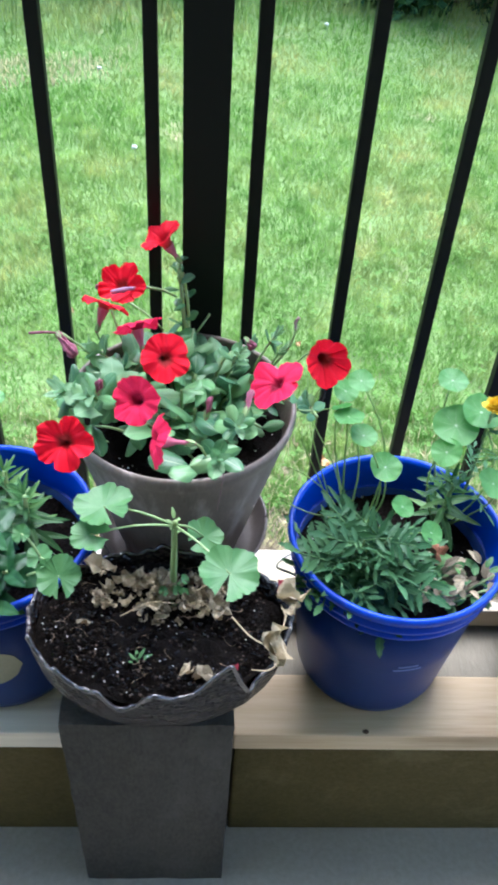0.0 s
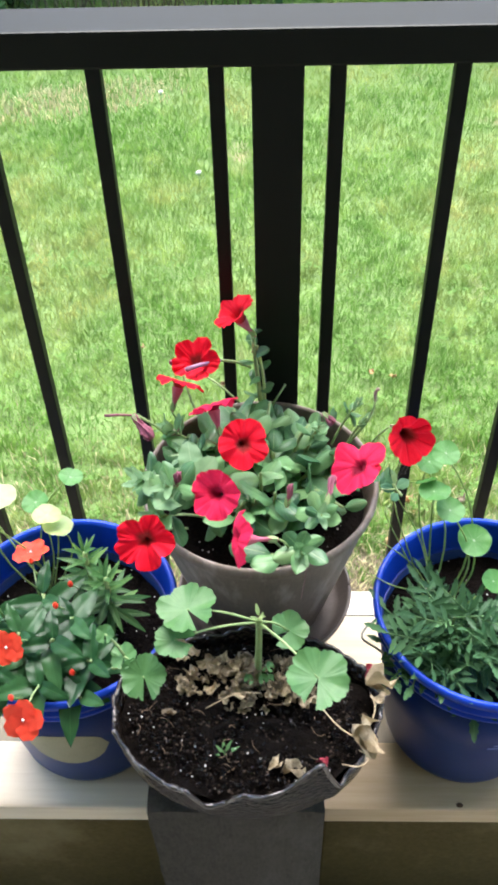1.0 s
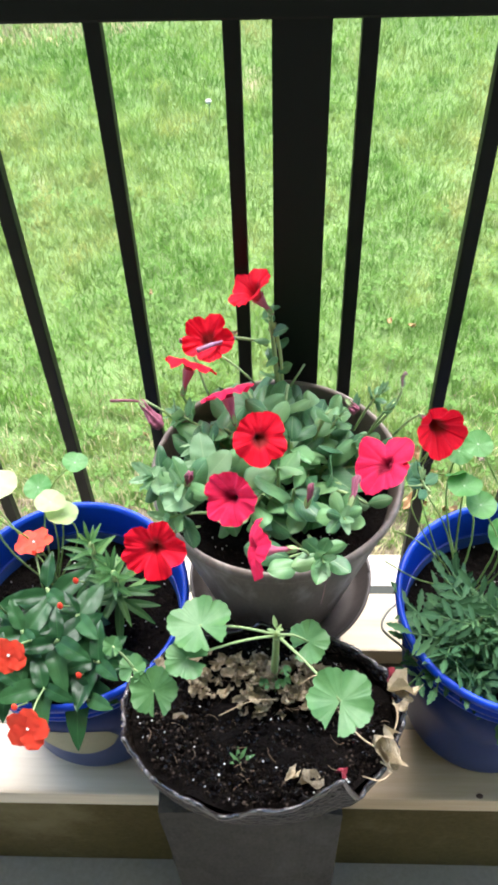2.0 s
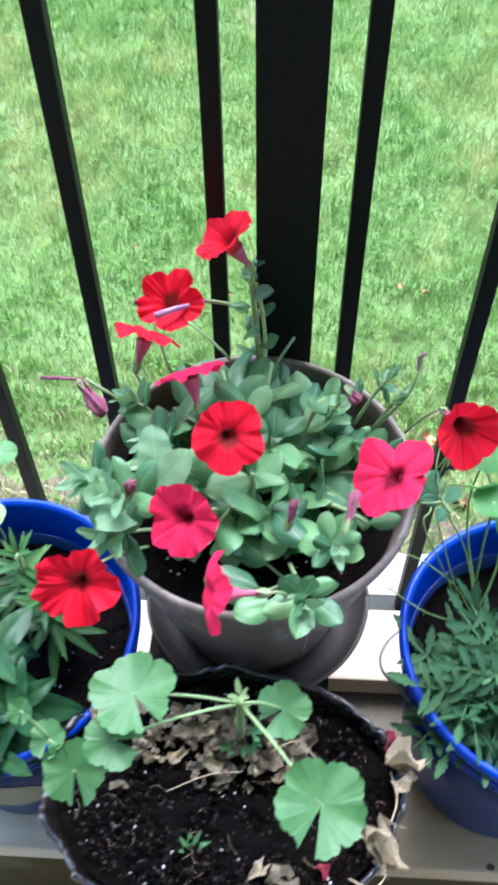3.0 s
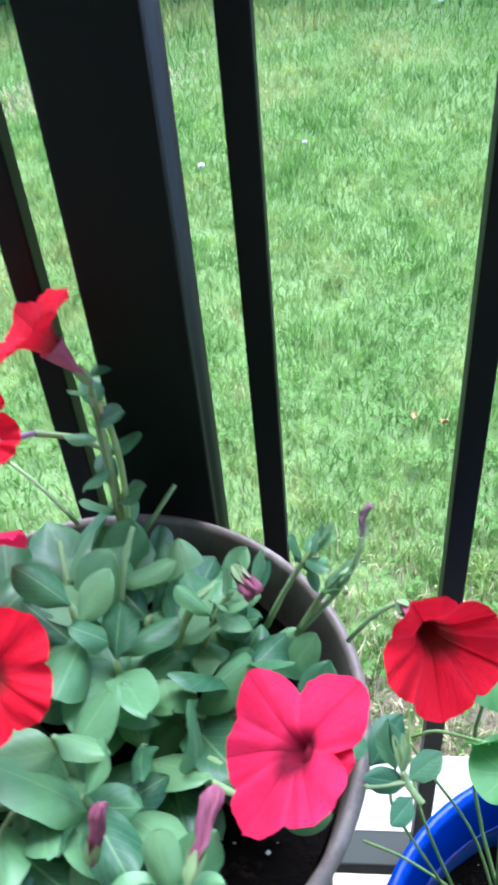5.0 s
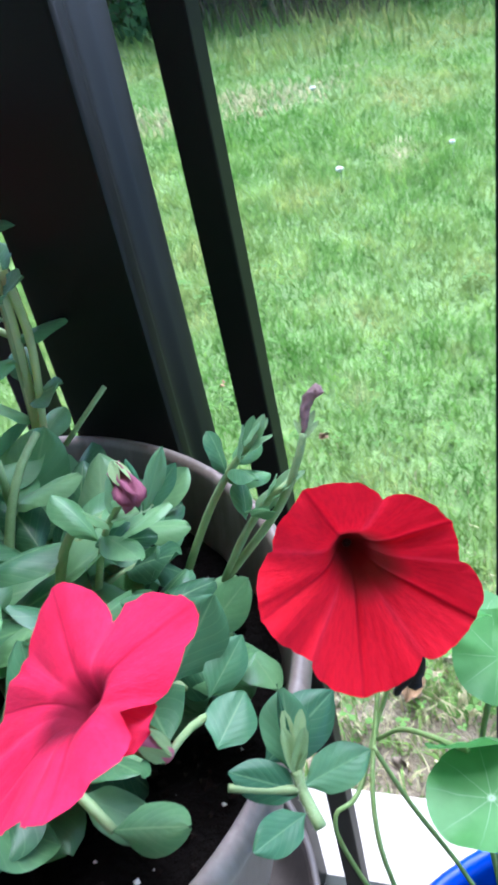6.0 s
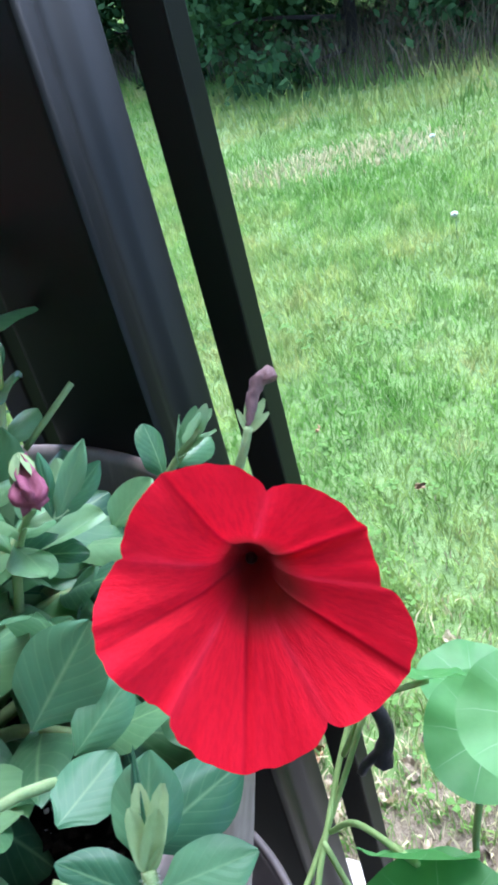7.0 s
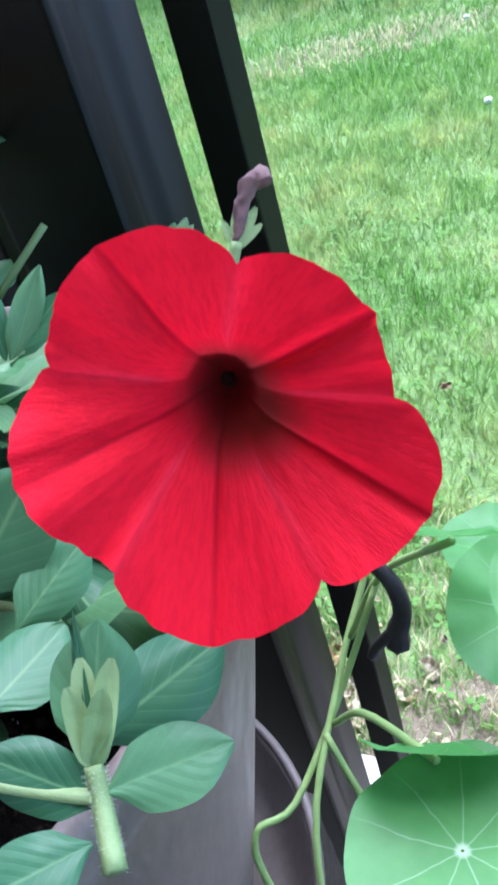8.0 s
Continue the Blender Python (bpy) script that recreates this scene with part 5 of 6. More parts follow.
# ---- nasturtium ----
nast_stem = thin(surface("nasturtium_stalk", (0.22, 0.36, 0.10), (0.36, 0.50, 0.18), 60, 300, rough=0.5), None, (0.3, 0.5, 0.12), 0.25)
# Sunshine on three leaves is put into this paler, more translucent colour.
sunlit_round_mat = round_material("sunlit_nasturtium_leaf", (0.50, 0.70, 0.26), (0.70, 0.84, 0.44), (0.78, 0.86, 0.58), 9, 0.55)
def nasturtium(name_label, base, leaves, seed, pale=()):
    base = Vector(base)
    plant = thing("nasturtium_plant", name_label, "nasturtium", base)
    r = random.Random(seed)
    for k, (at, face, R, *start) in enumerate(leaves):
        at = Vector(at)
        place("leaf", round_leaf_mesh("nasturtium_leaf", R, sunlit_round_mat if k in pale else nasturtium_mat, 0, 0, 0, 0.10, 0.05, r.randint(0, 999), 64, 8), plant, facing(at - base, face, (0, 1, 0), r.uniform(0, 6)))
        b = base + Vector((r.uniform(-0.012, 0.012), r.uniform(-0.012, 0.012), 0))
        if start:
            stem(smooth_points([start[0], Vector(start[0]).lerp(at, 0.5) + Vector((-0.004, 0.004, 0)), at - Vector(face).normalized() * 0.0008]), 0.0008, 0.0008, plant, base, "stalk", nast_stem)
            continue
        stem(curve_points(b, at - Vector(face).normalized() * 0.0008, 0.015, 9, (r.uniform(-0.035, 0.035), r.uniform(-0.02, 0.02), 0)), 0.0012, 0.0009, plant, base, "stalk", nast_stem)
    return plant
nasturtium("nasturtium with round pale green leaves in a blue bucket", (0.255, -0.195, 0.497), [
    ((0.2315, -0.1770, 0.688), (-0.05, 0.12, 0.98), 0.0172), ((0.233, -0.130, 0.686), (0.1, -0.35, 0.9), 0.0150), ((0.250, -0.186, 0.668), (0.1, -0.2, 0.95), 0.016), ((0.280, -0.196, 0.629), (0.1, -0.35, 0.9), 0.019),
    ((0.226, -0.112, 0.680), (0.2, 0.1, 0.95), 0.014), ((0.246, -0.143, 0.712), (0.0, -0.3, 0.95), 0.015), ((0.300, -0.230, 0.600), (0.3, -0.3, 0.9), 0.014), ((0.330, -0.260, 0.590), (0.3, -0.4, 0.8), 0.014), ((0.2248, -0.1644, 0.6901), (-0.17, 0.84, 0.52), 0.0118, (0.1950, -0.1450, 0.658)), ((0.2219, -0.1336, 0.7069), (-0.1, 0.66, 0.74), 0.0085, (0.1955, -0.1300, 0.668))], 3)
nasturtium("nasturtium with large round leaves beside a marigold", (0.365, -0.170, 0.497), [
    ((0.366, -0.150, 0.655), (-0.1, -0.35, 0.9), 0.027), ((0.352, -0.180, 0.640), (-0.3, -0.4, 0.8), 0.018), ((0.395, -0.140, 0.668), (0.1, -0.3, 0.95), 0.024), ((0.362, -0.110, 0.690), (0.0, -0.2, 1), 0.018), ((0.410, -0.200, 0.610), (0.3, -0.3, 0.9), 0.020)], 4)
nasturtium("nasturtium among impatiens, three round leaves coloured pale as if sunlit", (-0.215, -0.185, 0.497), [
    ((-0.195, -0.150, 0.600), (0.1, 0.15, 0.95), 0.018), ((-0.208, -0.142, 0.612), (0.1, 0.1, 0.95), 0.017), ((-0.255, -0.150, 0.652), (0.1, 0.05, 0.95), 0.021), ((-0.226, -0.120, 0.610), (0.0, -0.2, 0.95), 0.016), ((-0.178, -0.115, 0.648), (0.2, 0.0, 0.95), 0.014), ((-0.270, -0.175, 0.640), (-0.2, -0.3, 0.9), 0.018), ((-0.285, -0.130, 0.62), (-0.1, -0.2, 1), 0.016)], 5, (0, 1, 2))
# trailing bare stalks over the bucket's rim
for pts in ([(0.2010, -0.1050, 0.690), (0.1958, -0.1204, 0.6732), (0.1940, -0.1368, 0.6623), (0.1955, -0.1642, 0.6475), (0.2050, -0.1800, 0.620), (0.235, -0.198, 0.535)], [(0.2030, -0.1280, 0.684), (0.1950, -0.1380, 0.6610), (0.1900, -0.1600, 0.6500), (0.1840, -0.1680, 0.6490), (0.1880, -0.1740, 0.6350), (0.2100, -0.185, 0.590), (0.2400, -0.200, 0.520)], [(0.250, -0.200, 0.520), (0.225, -0.185, 0.565), (0.195, -0.175, 0.590), (0.172, -0.170, 0.600)], [(0.252, -0.205, 0.525), (0.225, -0.215, 0.560), (0.195, -0.205, 0.560), (0.165, -0.180, 0.555)], [(0.250, -0.195, 0.520), (0.230, -0.165, 0.590), (0.205, -0.155, 0.640), (0.194, -0.148, 0.658)]):
    v, f = tube(smooth_points(pts), 0.0008, 6)
    tagged(place("trailing_stalk", mesh_from("trailing_stalk", v, f, nast_stem, True)), "thin pale green trailing nasturtium stalk", "stalk", "trailing stalks")

# ---- marigold seedlings ----
def pinnate_mesh(length, pairs, seed):
    """A feathery leaf along +y: toothed leaflets in pairs and one at the end."""
    r = random.Random(seed)
    verts, faces, uv = [], [], []
    def leaflet(p, d, L, w):
        d, n = Vector(d).normalized(), Vector((0, 0, 1))
        s = d.cross(n).normalized()
        b = len(verts)
        rows = [(0, 0.14), (0.18, 0.62), (0.27, 0.45), (0.42, 1.0), (0.52, 0.70), (0.66, 0.92), (0.76, 0.50), (0.86, 0.55), (1.0, 0.03)]
        for t, q in rows:
            c = Vector(p) + d * L * t - n * L * 0.18 * t * t
            for e in (-1, 0, 1):
                verts.append(c + s * e * w * q / 2 + n * abs(e) * w * 0.12)
                uv.append((0.5 + 0.5 * e, t))
        for i in range(len(rows) - 1):
            for k in range(2):
                a = b + i * 3 + k
                faces.append((a, a + 1, a + 4, a + 3))
    for j in range(pairs):
        t = (j + 1) / (pairs + 1)
        L = length * (0.30 + 0.22 * math.sin(math.pi * t)) * r.uniform(0.85, 1.1)
        for e in (-1, 1):
            leaflet((0, length * t, -0.12 * length * t * t), (e * 1.0, 0.75 + r.uniform(-0.4, 0.4), 0.1 + r.uniform(-0.25, 0.35)), L, L * 0.33)
    leaflet((0, length * 0.95, -0.12 * length), (r.uniform(-0.2, 0.2), 1, 0), length * 0.50, length * 0.18)
    v, f = tube([(0, 0, 0), (0, length * 0.5, -0.03 * length), (0, length, -0.12 * length)], 0.0007, 4)
    b = len(verts)
    verts += list(v); uv += [(0.5, 0.5)] * len(v); faces += [tuple(i + b for i in q) for q in f]
    return mesh_from("pinnate_leaf", verts, faces, marigold_leaf_mat, True, uv)
pinnates = [pinnate_mesh(0.040, 3, k) for k in range(4)] + [pinnate_mesh(0.032, 3, 7), pinnate_mesh(0.028, 2, 8)]

def marigold(base, tall, n, seed, label="marigold seedling with feathery dark green leaves"):
    r = random.Random(seed)
    plant = thing("marigold_plant", label, "marigold", base, "marigold seedlings")
    tip = Vector((r.uniform(-0.012, 0.012), r.uniform(-0.02, 0.005), tall))
    pts = curve_points((0, 0, 0), tip, 0, 6)
    v, f = tube(pts, [0.0022, 0.002, 0.0018, 0.0016, 0.0014, 0.001], 6)
    place("stem", mesh_from("stem", v, f, stem_mat, True), plant)
    for j in range(n):
        t = 0.35 + 0.65 * j / (n - 1)
        a = 2.4 * j + seed
        d = Vector((math.cos(a), math.sin(a), r.uniform(-0.1, 0.55) + 0.9 * max(0, t - 0.6)))
        place("leaf", r.choice(pinnates), plant, along(tip * t, d, (r.uniform(-0.9, 0.9), r.uniform(-0.9, 0.5), 1), r.uniform(0.85, 1.45) * (1.1 - 0.5 * max(0, t - 0.7))))
    return plant
for k, (x, y, h) in enumerate([(0.244, -0.260, 0.070), (0.266, -0.272, 0.074), (0.220, -0.276, 0.056), (0.286, -0.256, 0.080), (0.262, -0.244, 0.080), (0.286, -0.282, 0.052), (0.240, -0.286, 0.052)]):
    marigold((x, y, 0.497), h, 15, k)
# a rosette of narrow leaves
narrow = [leaf_mesh("narrow_leaf", 0.045, 0.0085, aster_leaf_mat, 0.9, 0.3, d, rows=7) for d in (0.05, 0.2, 0.35)]
def rosette(base, tall, n, size, seed, label):
    r = random.Random(seed)
    plant = thing("rosette_plant", label, "plant", base)
    v, f = tube([(0, 0, 0), (0.002, -0.002, tall)], 0.003, 7)
    place("stem", mesh_from("stem", v, f, stem_mat, True), plant)
    for j in range(n):
        t = j / (n - 1)
        a = 2.4 * j
        d = Vector((math.cos(a), math.sin(a), -0.1 + 1.5 * t ** 1.5))
        place("leaf", r.choice(narrow), plant, along((0, 0, tall * (0.3 + 0.7 * t)), d, (0, -0.2, 1), size * (1.1 - 0.55 * t) * r.uniform(0.9, 1.1)))
    return plant
rosette((0.372, -0.172, 0.497), 0.085, 26, 1.05, 1, "rosette of narrow dark green leaves in a blue bucket")
rosette((-0.132, -0.218, 0.497), 0.095, 34, 1.0, 2, "rosette of narrow glossy green leaves beside impatiens")
rosette((-0.160, -0.185, 0.497), 0.100, 28, 0.95, 3, "bushy plant of narrow bright green leaves")
rosette((0.560, -0.200, 0.497), 0.100, 26, 1.1, 4, "rosette of narrow dark green leaves under a marigold")
# dried clump at the bucket's edge
dry_clump = thing("dried_clump", "half-dried clump of small brown and green leaves", "plant", (0.366, -0.285, 0.497))
r3 = random.Random(31)
small_green = leaf_mesh("small_leaf", 0.014, 0.006, aster_leaf_mat, 0.8, 0.2, 0.3, rows=5)
small_brown = leaf_mesh("small_leaf_dry", 0.016, 0.007, dry_mat, 0.8, 0.6, 0.4, rows=5)
for k in range(110):
    a, q = r3.uniform(0, 6.28), math.sqrt(r3.random())
    p = Vector((0.048 * q * math.cos(a), 0.034 * q * math.sin(a), 0.012 + 0.045 * r3.random()))
    place("leaf", small_brown if k % 5 < 2 else small_green, dry_clump, along(p, (math.cos(a * 3), math.sin(a * 3), r3.uniform(-0.2, 0.9)), (r3.uniform(-0.5, 0.5), -0.3, 1), r3.uniform(0.8, 1.4)))
for k in range(7):
    a = r3.uniform(0, 6.28)
    v, f = tube([(0, 0, 0), (0.02 * math.cos(a), 0.015 * math.sin(a), 0.02), (0.045 * math.cos(a), 0.03 * math.sin(a), 0.045)], 0.0013, 5)
    place("twig", mesh_from("twig", v, f, stem_mat, True), dry_clump)
tagged(place("dead_leaf", curled("dead_leaf", 0.020, surface("rust_leaf", (0.16, 0.06, 0.03), (0.34, 0.15, 0.08), 60, 300, rough=0.8, bump=0.4), 91), None, Matrix.Translation((0.345, -0.258, 0.552)) @ Euler((0.5, 0.3, 0.8)).to_matrix().to_4x4()), "rust-brown dead leaf on the dried clump", "dead leaf")
# yellow marigold
yellow_mat = thin(surface("yellow_petal", (0.70, 0.48, 0.01), (0.85, 0.62, 0.02), 90, 300, rough=0.6), None, (0.8, 0.55, 0.02), 0.25)
tall_marigold = marigold((0.400, -0.150, 0.497), 0.150, 8, 9, "marigold with one ruffled yellow bloom")
ypetal = leaf_mesh("petal", 0.014, 0.010, yellow_mat, 0.5, -0.2, -0.2, 0.1, rows=6)
for k in range(34):
    a, t = 2.4 * k, k / 33
    place("petal", ypetal, tall_marigold, along((0.002, -0.004, 0.190 + 0.006 * t), (math.cos(a), math.sin(a) - 0.3, -0.1 + 1.6 * t), UP, 1.1 - 0.5 * t), "yellow marigold petal" if k == 0 else "")
v, f = tube([(0, -0.005, 0.14), (0.002, -0.004, 0.19)], 0.0016, 6)
place("flower_stalk", mesh_from("flower_stalk", v, f, stem_mat, True), tall_marigold)

# ---- impatiens ----
impatiens = thing("impatiens_plant", "impatiens with orange-red blooms and dark glossy leaves", "impatiens", (-0.195, -0.285, 0.497))
IB = Vector((-0.195, -0.285, 0.497))
i_leaves = [leaf_mesh("impatiens_leaf", 0.062, 0.027, impatiens_leaf_mat, 0.95, f, d, 0.05, seed=k) for k, (f, d) in enumerate([(0.3, 0.3), (0.25, 0.5), (0.35, 0.15)])]
orange_petal = thin(surface("orange_red_petal", (0.80, 0.045, 0.022), (0.90, 0.085, 0.035), 60, 300, rough=0.55, bump=0.1, deep=0.0004, shift=0.1), None, (0.9, 0.08, 0.03), 0.25)
heart_me = leaf_mesh("petal", 0.016, 0.0155, orange_petal, 0.40, -0.10, 0.02, 0.05, rows=8)
r4 = random.Random(8)
for tip in ((-0.142, -0.350, 0.560), (-0.217, -0.286, 0.585), (-0.173, -0.304, 0.600), (-0.133, -0.318, 0.580), (-0.235, -0.330, 0.580), (-0.260, -0.260, 0.590), (-0.200, -0.235, 0.585), (-0.185, -0.345, 0.575), (-0.255, -0.300, 0.570), (-0.160, -0.270, 0.590)):
    pts = curve_points(IB + Vector((r4.uniform(-0.02, 0.02), r4.uniform(-0.02, 0.02), 0)), tip, 0.01, 7)
    stem(pts, 0.003, 0.002, impatiens, IB)
    for j in range(7):
        a = 2.4 * j + r4.uniform(-0.3, 0.3)
        t = j / 6
        p = pts[4].lerp(pts[6], t)
        d = Vector((math.cos(a), math.sin(a), -0.05 + 0.55 * t)) + Vector((0, -0.25, 0))
        place("leaf", r4.choice(i_leaves), impatiens, along(p - IB, d, (r4.uniform(-0.2, 0.2), -0.45, 1), r4.uniform(0.7, 1.15) * (1.1 - 0.5 * t)))
def impatiens_flower(at, face, R, base, spin=0.0):
    at = Vector(at)
    hub_v, hub_f = lathe([(0.0, 0.0022), (0.0012, 0.0016), (0.0016, 0.0), (0.0, -0.001)], 10)
    fl = place("flower", mesh_from("flower_heart", hub_v, hub_f, perlite_mat, True), impatiens, facing(at - IB, face, UP, spin), "orange-red impatiens bloom")
    for k in range(5):
        a = 2 * math.pi * k / 5 + 0.2
        place("petal", heart_me, fl, along((0, 0, 0.0004 * (k % 2)), (math.cos(a), math.sin(a), 0.10), (-0.13 * math.sin(a), 0.13 * math.cos(a), 1), R / 0.0145))
    stem(curve_points(base, at - Vector(face).normalized() * 0.002, 0.006, 6), 0.0011, 0.0009, impatiens, IB)
impatiens_flower((-0.186, -0.395, 0.598), (-0.1, -0.75, 0.6), 0.0200, (-0.185, -0.345, 0.575))
impatiens_flower((-0.200, -0.350, 0.655), (0.0, -0.75, 0.6), 0.0165, (-0.200, -0.300, 0.590), 0.5)
impatiens_flower((-0.220, -0.188, 0.600), (-0.1, 0.2, 0.95), 0.0200, (-0.205, -0.235, 0.580))
impatiens_flower((-0.235, -0.290, 0.660), (-0.5, -0.5, 0.7), 0.0170, (-0.235, -0.270, 0.590), 0.9)
impatiens_flower((-0.270, -0.345, 0.600), (-0.4, -0.6, 0.6), 0.0190, (-0.240, -0.310, 0.570), 0.3)
bud_v, bud_f = lathe([(0.0, 0.005), (0.0022, 0.003), (0.003, 0.0), (0.002, -0.003), (0.0, -0.004)], 10)
bud_me = mesh_from("flower_bud", bud_v, bud_f, orange_petal, True)
for p in ((-0.168, -0.285, 0.632), (-0.160, -0.250, 0.622), (-0.195, -0.385, 0.622), (-0.215, -0.205, 0.605), (-0.150, -0.335, 0.585)):
    place("bud", bud_me, impatiens, Matrix.Translation(Vector(p) - IB))
    stem(curve_points(Vector(p) + Vector((0.0, 0.02, -0.035)), p, 0, 4), 0.0009, 0.0008, impatiens, IB)

# ---- lawn ----
earth_mat = surface("lawn_earth", (0.088, 0.155, 0.040), (0.130, 0.205, 0.060), 5, 60, rough=0.95, bump=0.6, deep=0.01, stain=(0.22, 0.19, 0.10), stain_scale=2.6, stain_range=(0.62, 0.75))
ground_y = [-60, -3.0] + [FLOOR_EDGE + 0.004 + 0.1 * i for i in range(80)] + [9, 11, 14, 20, 35, 60, 90]
ground_v = [(x, y, float(lawn_z(y))) for y in ground_y for x in (-60, 60)] + [(-60, -60, -0.4), (60, -60, -0.4), (-60, 90, -0.4), (60, 90, -0.4)]
n = 2 * len(ground_y)
ground_f = [(2 * i, 2 * i + 1, 2 * i + 3, 2 * i + 2) for i in range(len(ground_y) - 1)] + [(n, n + 1, 1, 0), (n + 3, n + 2, n - 2, n - 1), (n, n + 2, n + 3, n + 1)]
tagged(place("ground", mesh_from("ground", ground_v, ground_f, earth_mat, False)), "lawn ground round the porch slab", "ground", kind="structure")

def turf_normals(m, lift=3.6):
    """Blades catch the light of the open sky much like the turf as a whole."""
    nt = m.node_tree
    geo = nt.nodes.new("ShaderNodeNewGeometry")
    up = nt.nodes.new("ShaderNodeCombineXYZ"); up.inputs[2].default_value = lift
    add = nt.nodes.new("ShaderNodeVectorMath"); add.operation = "ADD"
    nt.links.new(geo.outputs["Normal"], add.inputs[0]); nt.links.new(up.outputs[0], add.inputs[1])
    norm = nt.nodes.new("ShaderNodeVectorMath"); norm.operation = "NORMALIZE"
    nt.links.new(add.outputs[0], norm.inputs[0])
    nt.links.new(norm.outputs[0], nt.nodes["Principled BSDF"].inputs["Normal"])
    return m

def grass_material():
    m, nt, b = principled("grass_blade", 0.75, 0.0, 0.06)
    geo = nt.nodes.new("ShaderNodeNewGeometry")
    v = coords(nt)
    patch = noisy(nt, v, 2.2, 7, 0.65)
    col = ramp(nt, geo.outputs["Random Per Island"], [(0.0, (0.152, 0.278, 0.063)), (0.4, (0.163, 0.294, 0.070)), (0.75, (0.176, 0.310, 0.079)), (0.95, (0.196, 0.328, 0.092)), (1.0, (0.24, 0.35, 0.125))])
    tone = ramp(nt, patch, [(0.38, (0.66, 0.86, 0.55)), (0.48, (0.92, 1.0, 0.88)), (0.55, (1.18, 1.05, 1.02)), (0.63, (1.65, 1.15, 1.4))])
    col = mixed(nt, 1.0, col, tone, "MULTIPLY")
    col = mixed(nt, 1.0, col, ramp(nt, noisy(nt, v, 11, 3), [(0.35, (0.60, 0.72, 0.58)), (0.52, (0.98, 0.98, 0.98)), (0.68, (1.38, 1.20, 1.24))]), "MULTIPLY")
    col = mixed(nt, 1.0, col, ramp(nt, noisy(nt, v, 32, 2), [(0.35, (0.88, 0.90, 0.87)), (0.65, (1.08, 1.04, 1.06))]), "MULTIPLY")
    col = mixed(nt, ramp(nt, noisy(nt, v, 5.5, 6, 0.7), [(0.60, (0, 0, 0)), (0.72, (0.55, 0.55, 0.55))]), col, (0.42, 0.39, 0.22))
    turf_normals(m)
    nt.links.new(col, b.inputs["Base Color"])
    return thin(m, col, share=0.45)
grass_mat = grass_material()
dry_grass_mat = thin(turf_normals(surface("dry_grass", (0.25, 0.215, 0.12), (0.36, 0.31, 0.19), 6, 60, rough=0.8, bump=0.0), 1.5), None, (0.45, 0.38, 0.2), 0.2)

pale_straw_mat = thin(turf_normals(surface("pale_straw", (0.46, 0.42, 0.20), (0.62, 0.57, 0.32), 6, 60, rough=0.8, bump=0.0)), None, (0.50, 0.45, 0.26), 0.4)

def blades(name, n, x0, x1, y0, y1, lo, hi, width, seed, material, label, keep=None, lay=(0.1, 0.75)):
    """A mesh of n bent grass blades, three triangles each; lay: how far they lean over, in heights."""
    g = np.random.default_rng(seed)
    x, y = g.uniform(x0, x1, n), g.uniform(y0, y1, n)
    if keep is not None:
        ok = keep(x, y, g.random(n))
        x, y = x[ok], y[ok]
        n = len(x)
    tuft = 0.6 + 0.4 * np.sin(x * 9.1 + 3 * np.sin(y * 5.3)) * np.sin(y * 8.3 + 2 * np.sin(x * 6.1))
    h = g.uniform(lo, hi, n) * (0.7 + 0.45 * tuft)
    a, bend, ba = g.uniform(0, 6.283, n), g.uniform(lay[0], lay[1], n) * h, g.uniform(0, 6.283, n)
    w = width * g.uniform(0.6, 1.3, n)
    dx, dy = np.cos(a) * w / 2, np.sin(a) * w / 2
    bx, by = np.cos(ba) * bend, np.sin(ba) * bend
    z = lawn_z(y) - 0.004
    pts = np.stack([np.stack([x - dx, y - dy, z], 1), np.stack([x + dx, y + dy, z], 1),
                    np.stack([x - dx * 0.8 + bx * 0.35, y - dy * 0.8 + by * 0.35, z + h * 0.6], 1), np.stack([x + dx * 0.8 + bx * 0.35, y + dy * 0.8 + by * 0.35, z + h * 0.6], 1),
                    np.stack([x + bx, y + by, z + h * 0.95], 1)], 1).reshape(-1, 3)
    k = np.arange(n)[:, None] * 5
    quads, tris = k + np.array([[0, 1, 3, 2]]), k + np.array([[2, 3, 4]])
    me = bpy.data.meshes.new(name)
    me.vertices.add(len(pts)); me.vertices.foreach_set("co", pts.astype(np.float32).ravel())
    loops = np.concatenate([quads, tris], 1).ravel()
    me.loops.add(len(loops)); me.loops.foreach_set("vertex_index", loops.astype(np.int32))
    starts = (np.arange(n)[:, None] * 7 + np.array([[0, 4]])).ravel()
    me.polygons.add(2 * n); me.polygons.foreach_set("loop_start", starts.astype(np.int32))
    me.update(calc_edges=True)
    me.validate()
    me.materials.append(material)
    return tagged(place(name, me), label, "grass", kind="stuff")

def in_straw(x, y):
    return ((x + 0.66) / 0.44) ** 2 + ((y - 2.28 - 0.22 * (x + 0.66)) / 0.17) ** 2
def clump(x, y):
    return 0.5 + 0.5 * np.sin(21 * x + 4 * np.sin(17 * y)) * np.sin(19 * y + 3 * np.sin(13 * x))
def fringe(x, y):
    return np.clip((y - FLOOR_EDGE - 0.03) / 0.55, 0, 1)
blades("lawn_grass", 380000, -3.6, 1.9, FLOOR_EDGE + 0.01, 5.6, 0.012, 0.036, 0.0030, 2, grass_mat, "bright green mown lawn grass", lambda x, y, q: q < np.minimum(np.clip(in_straw(x, y) - 0.1, 0.35, 1), 0.30 + 0.7 * fringe(x, y)) * (0.78 + 0.22 * clump(x, y)), (0.3, 1.2))
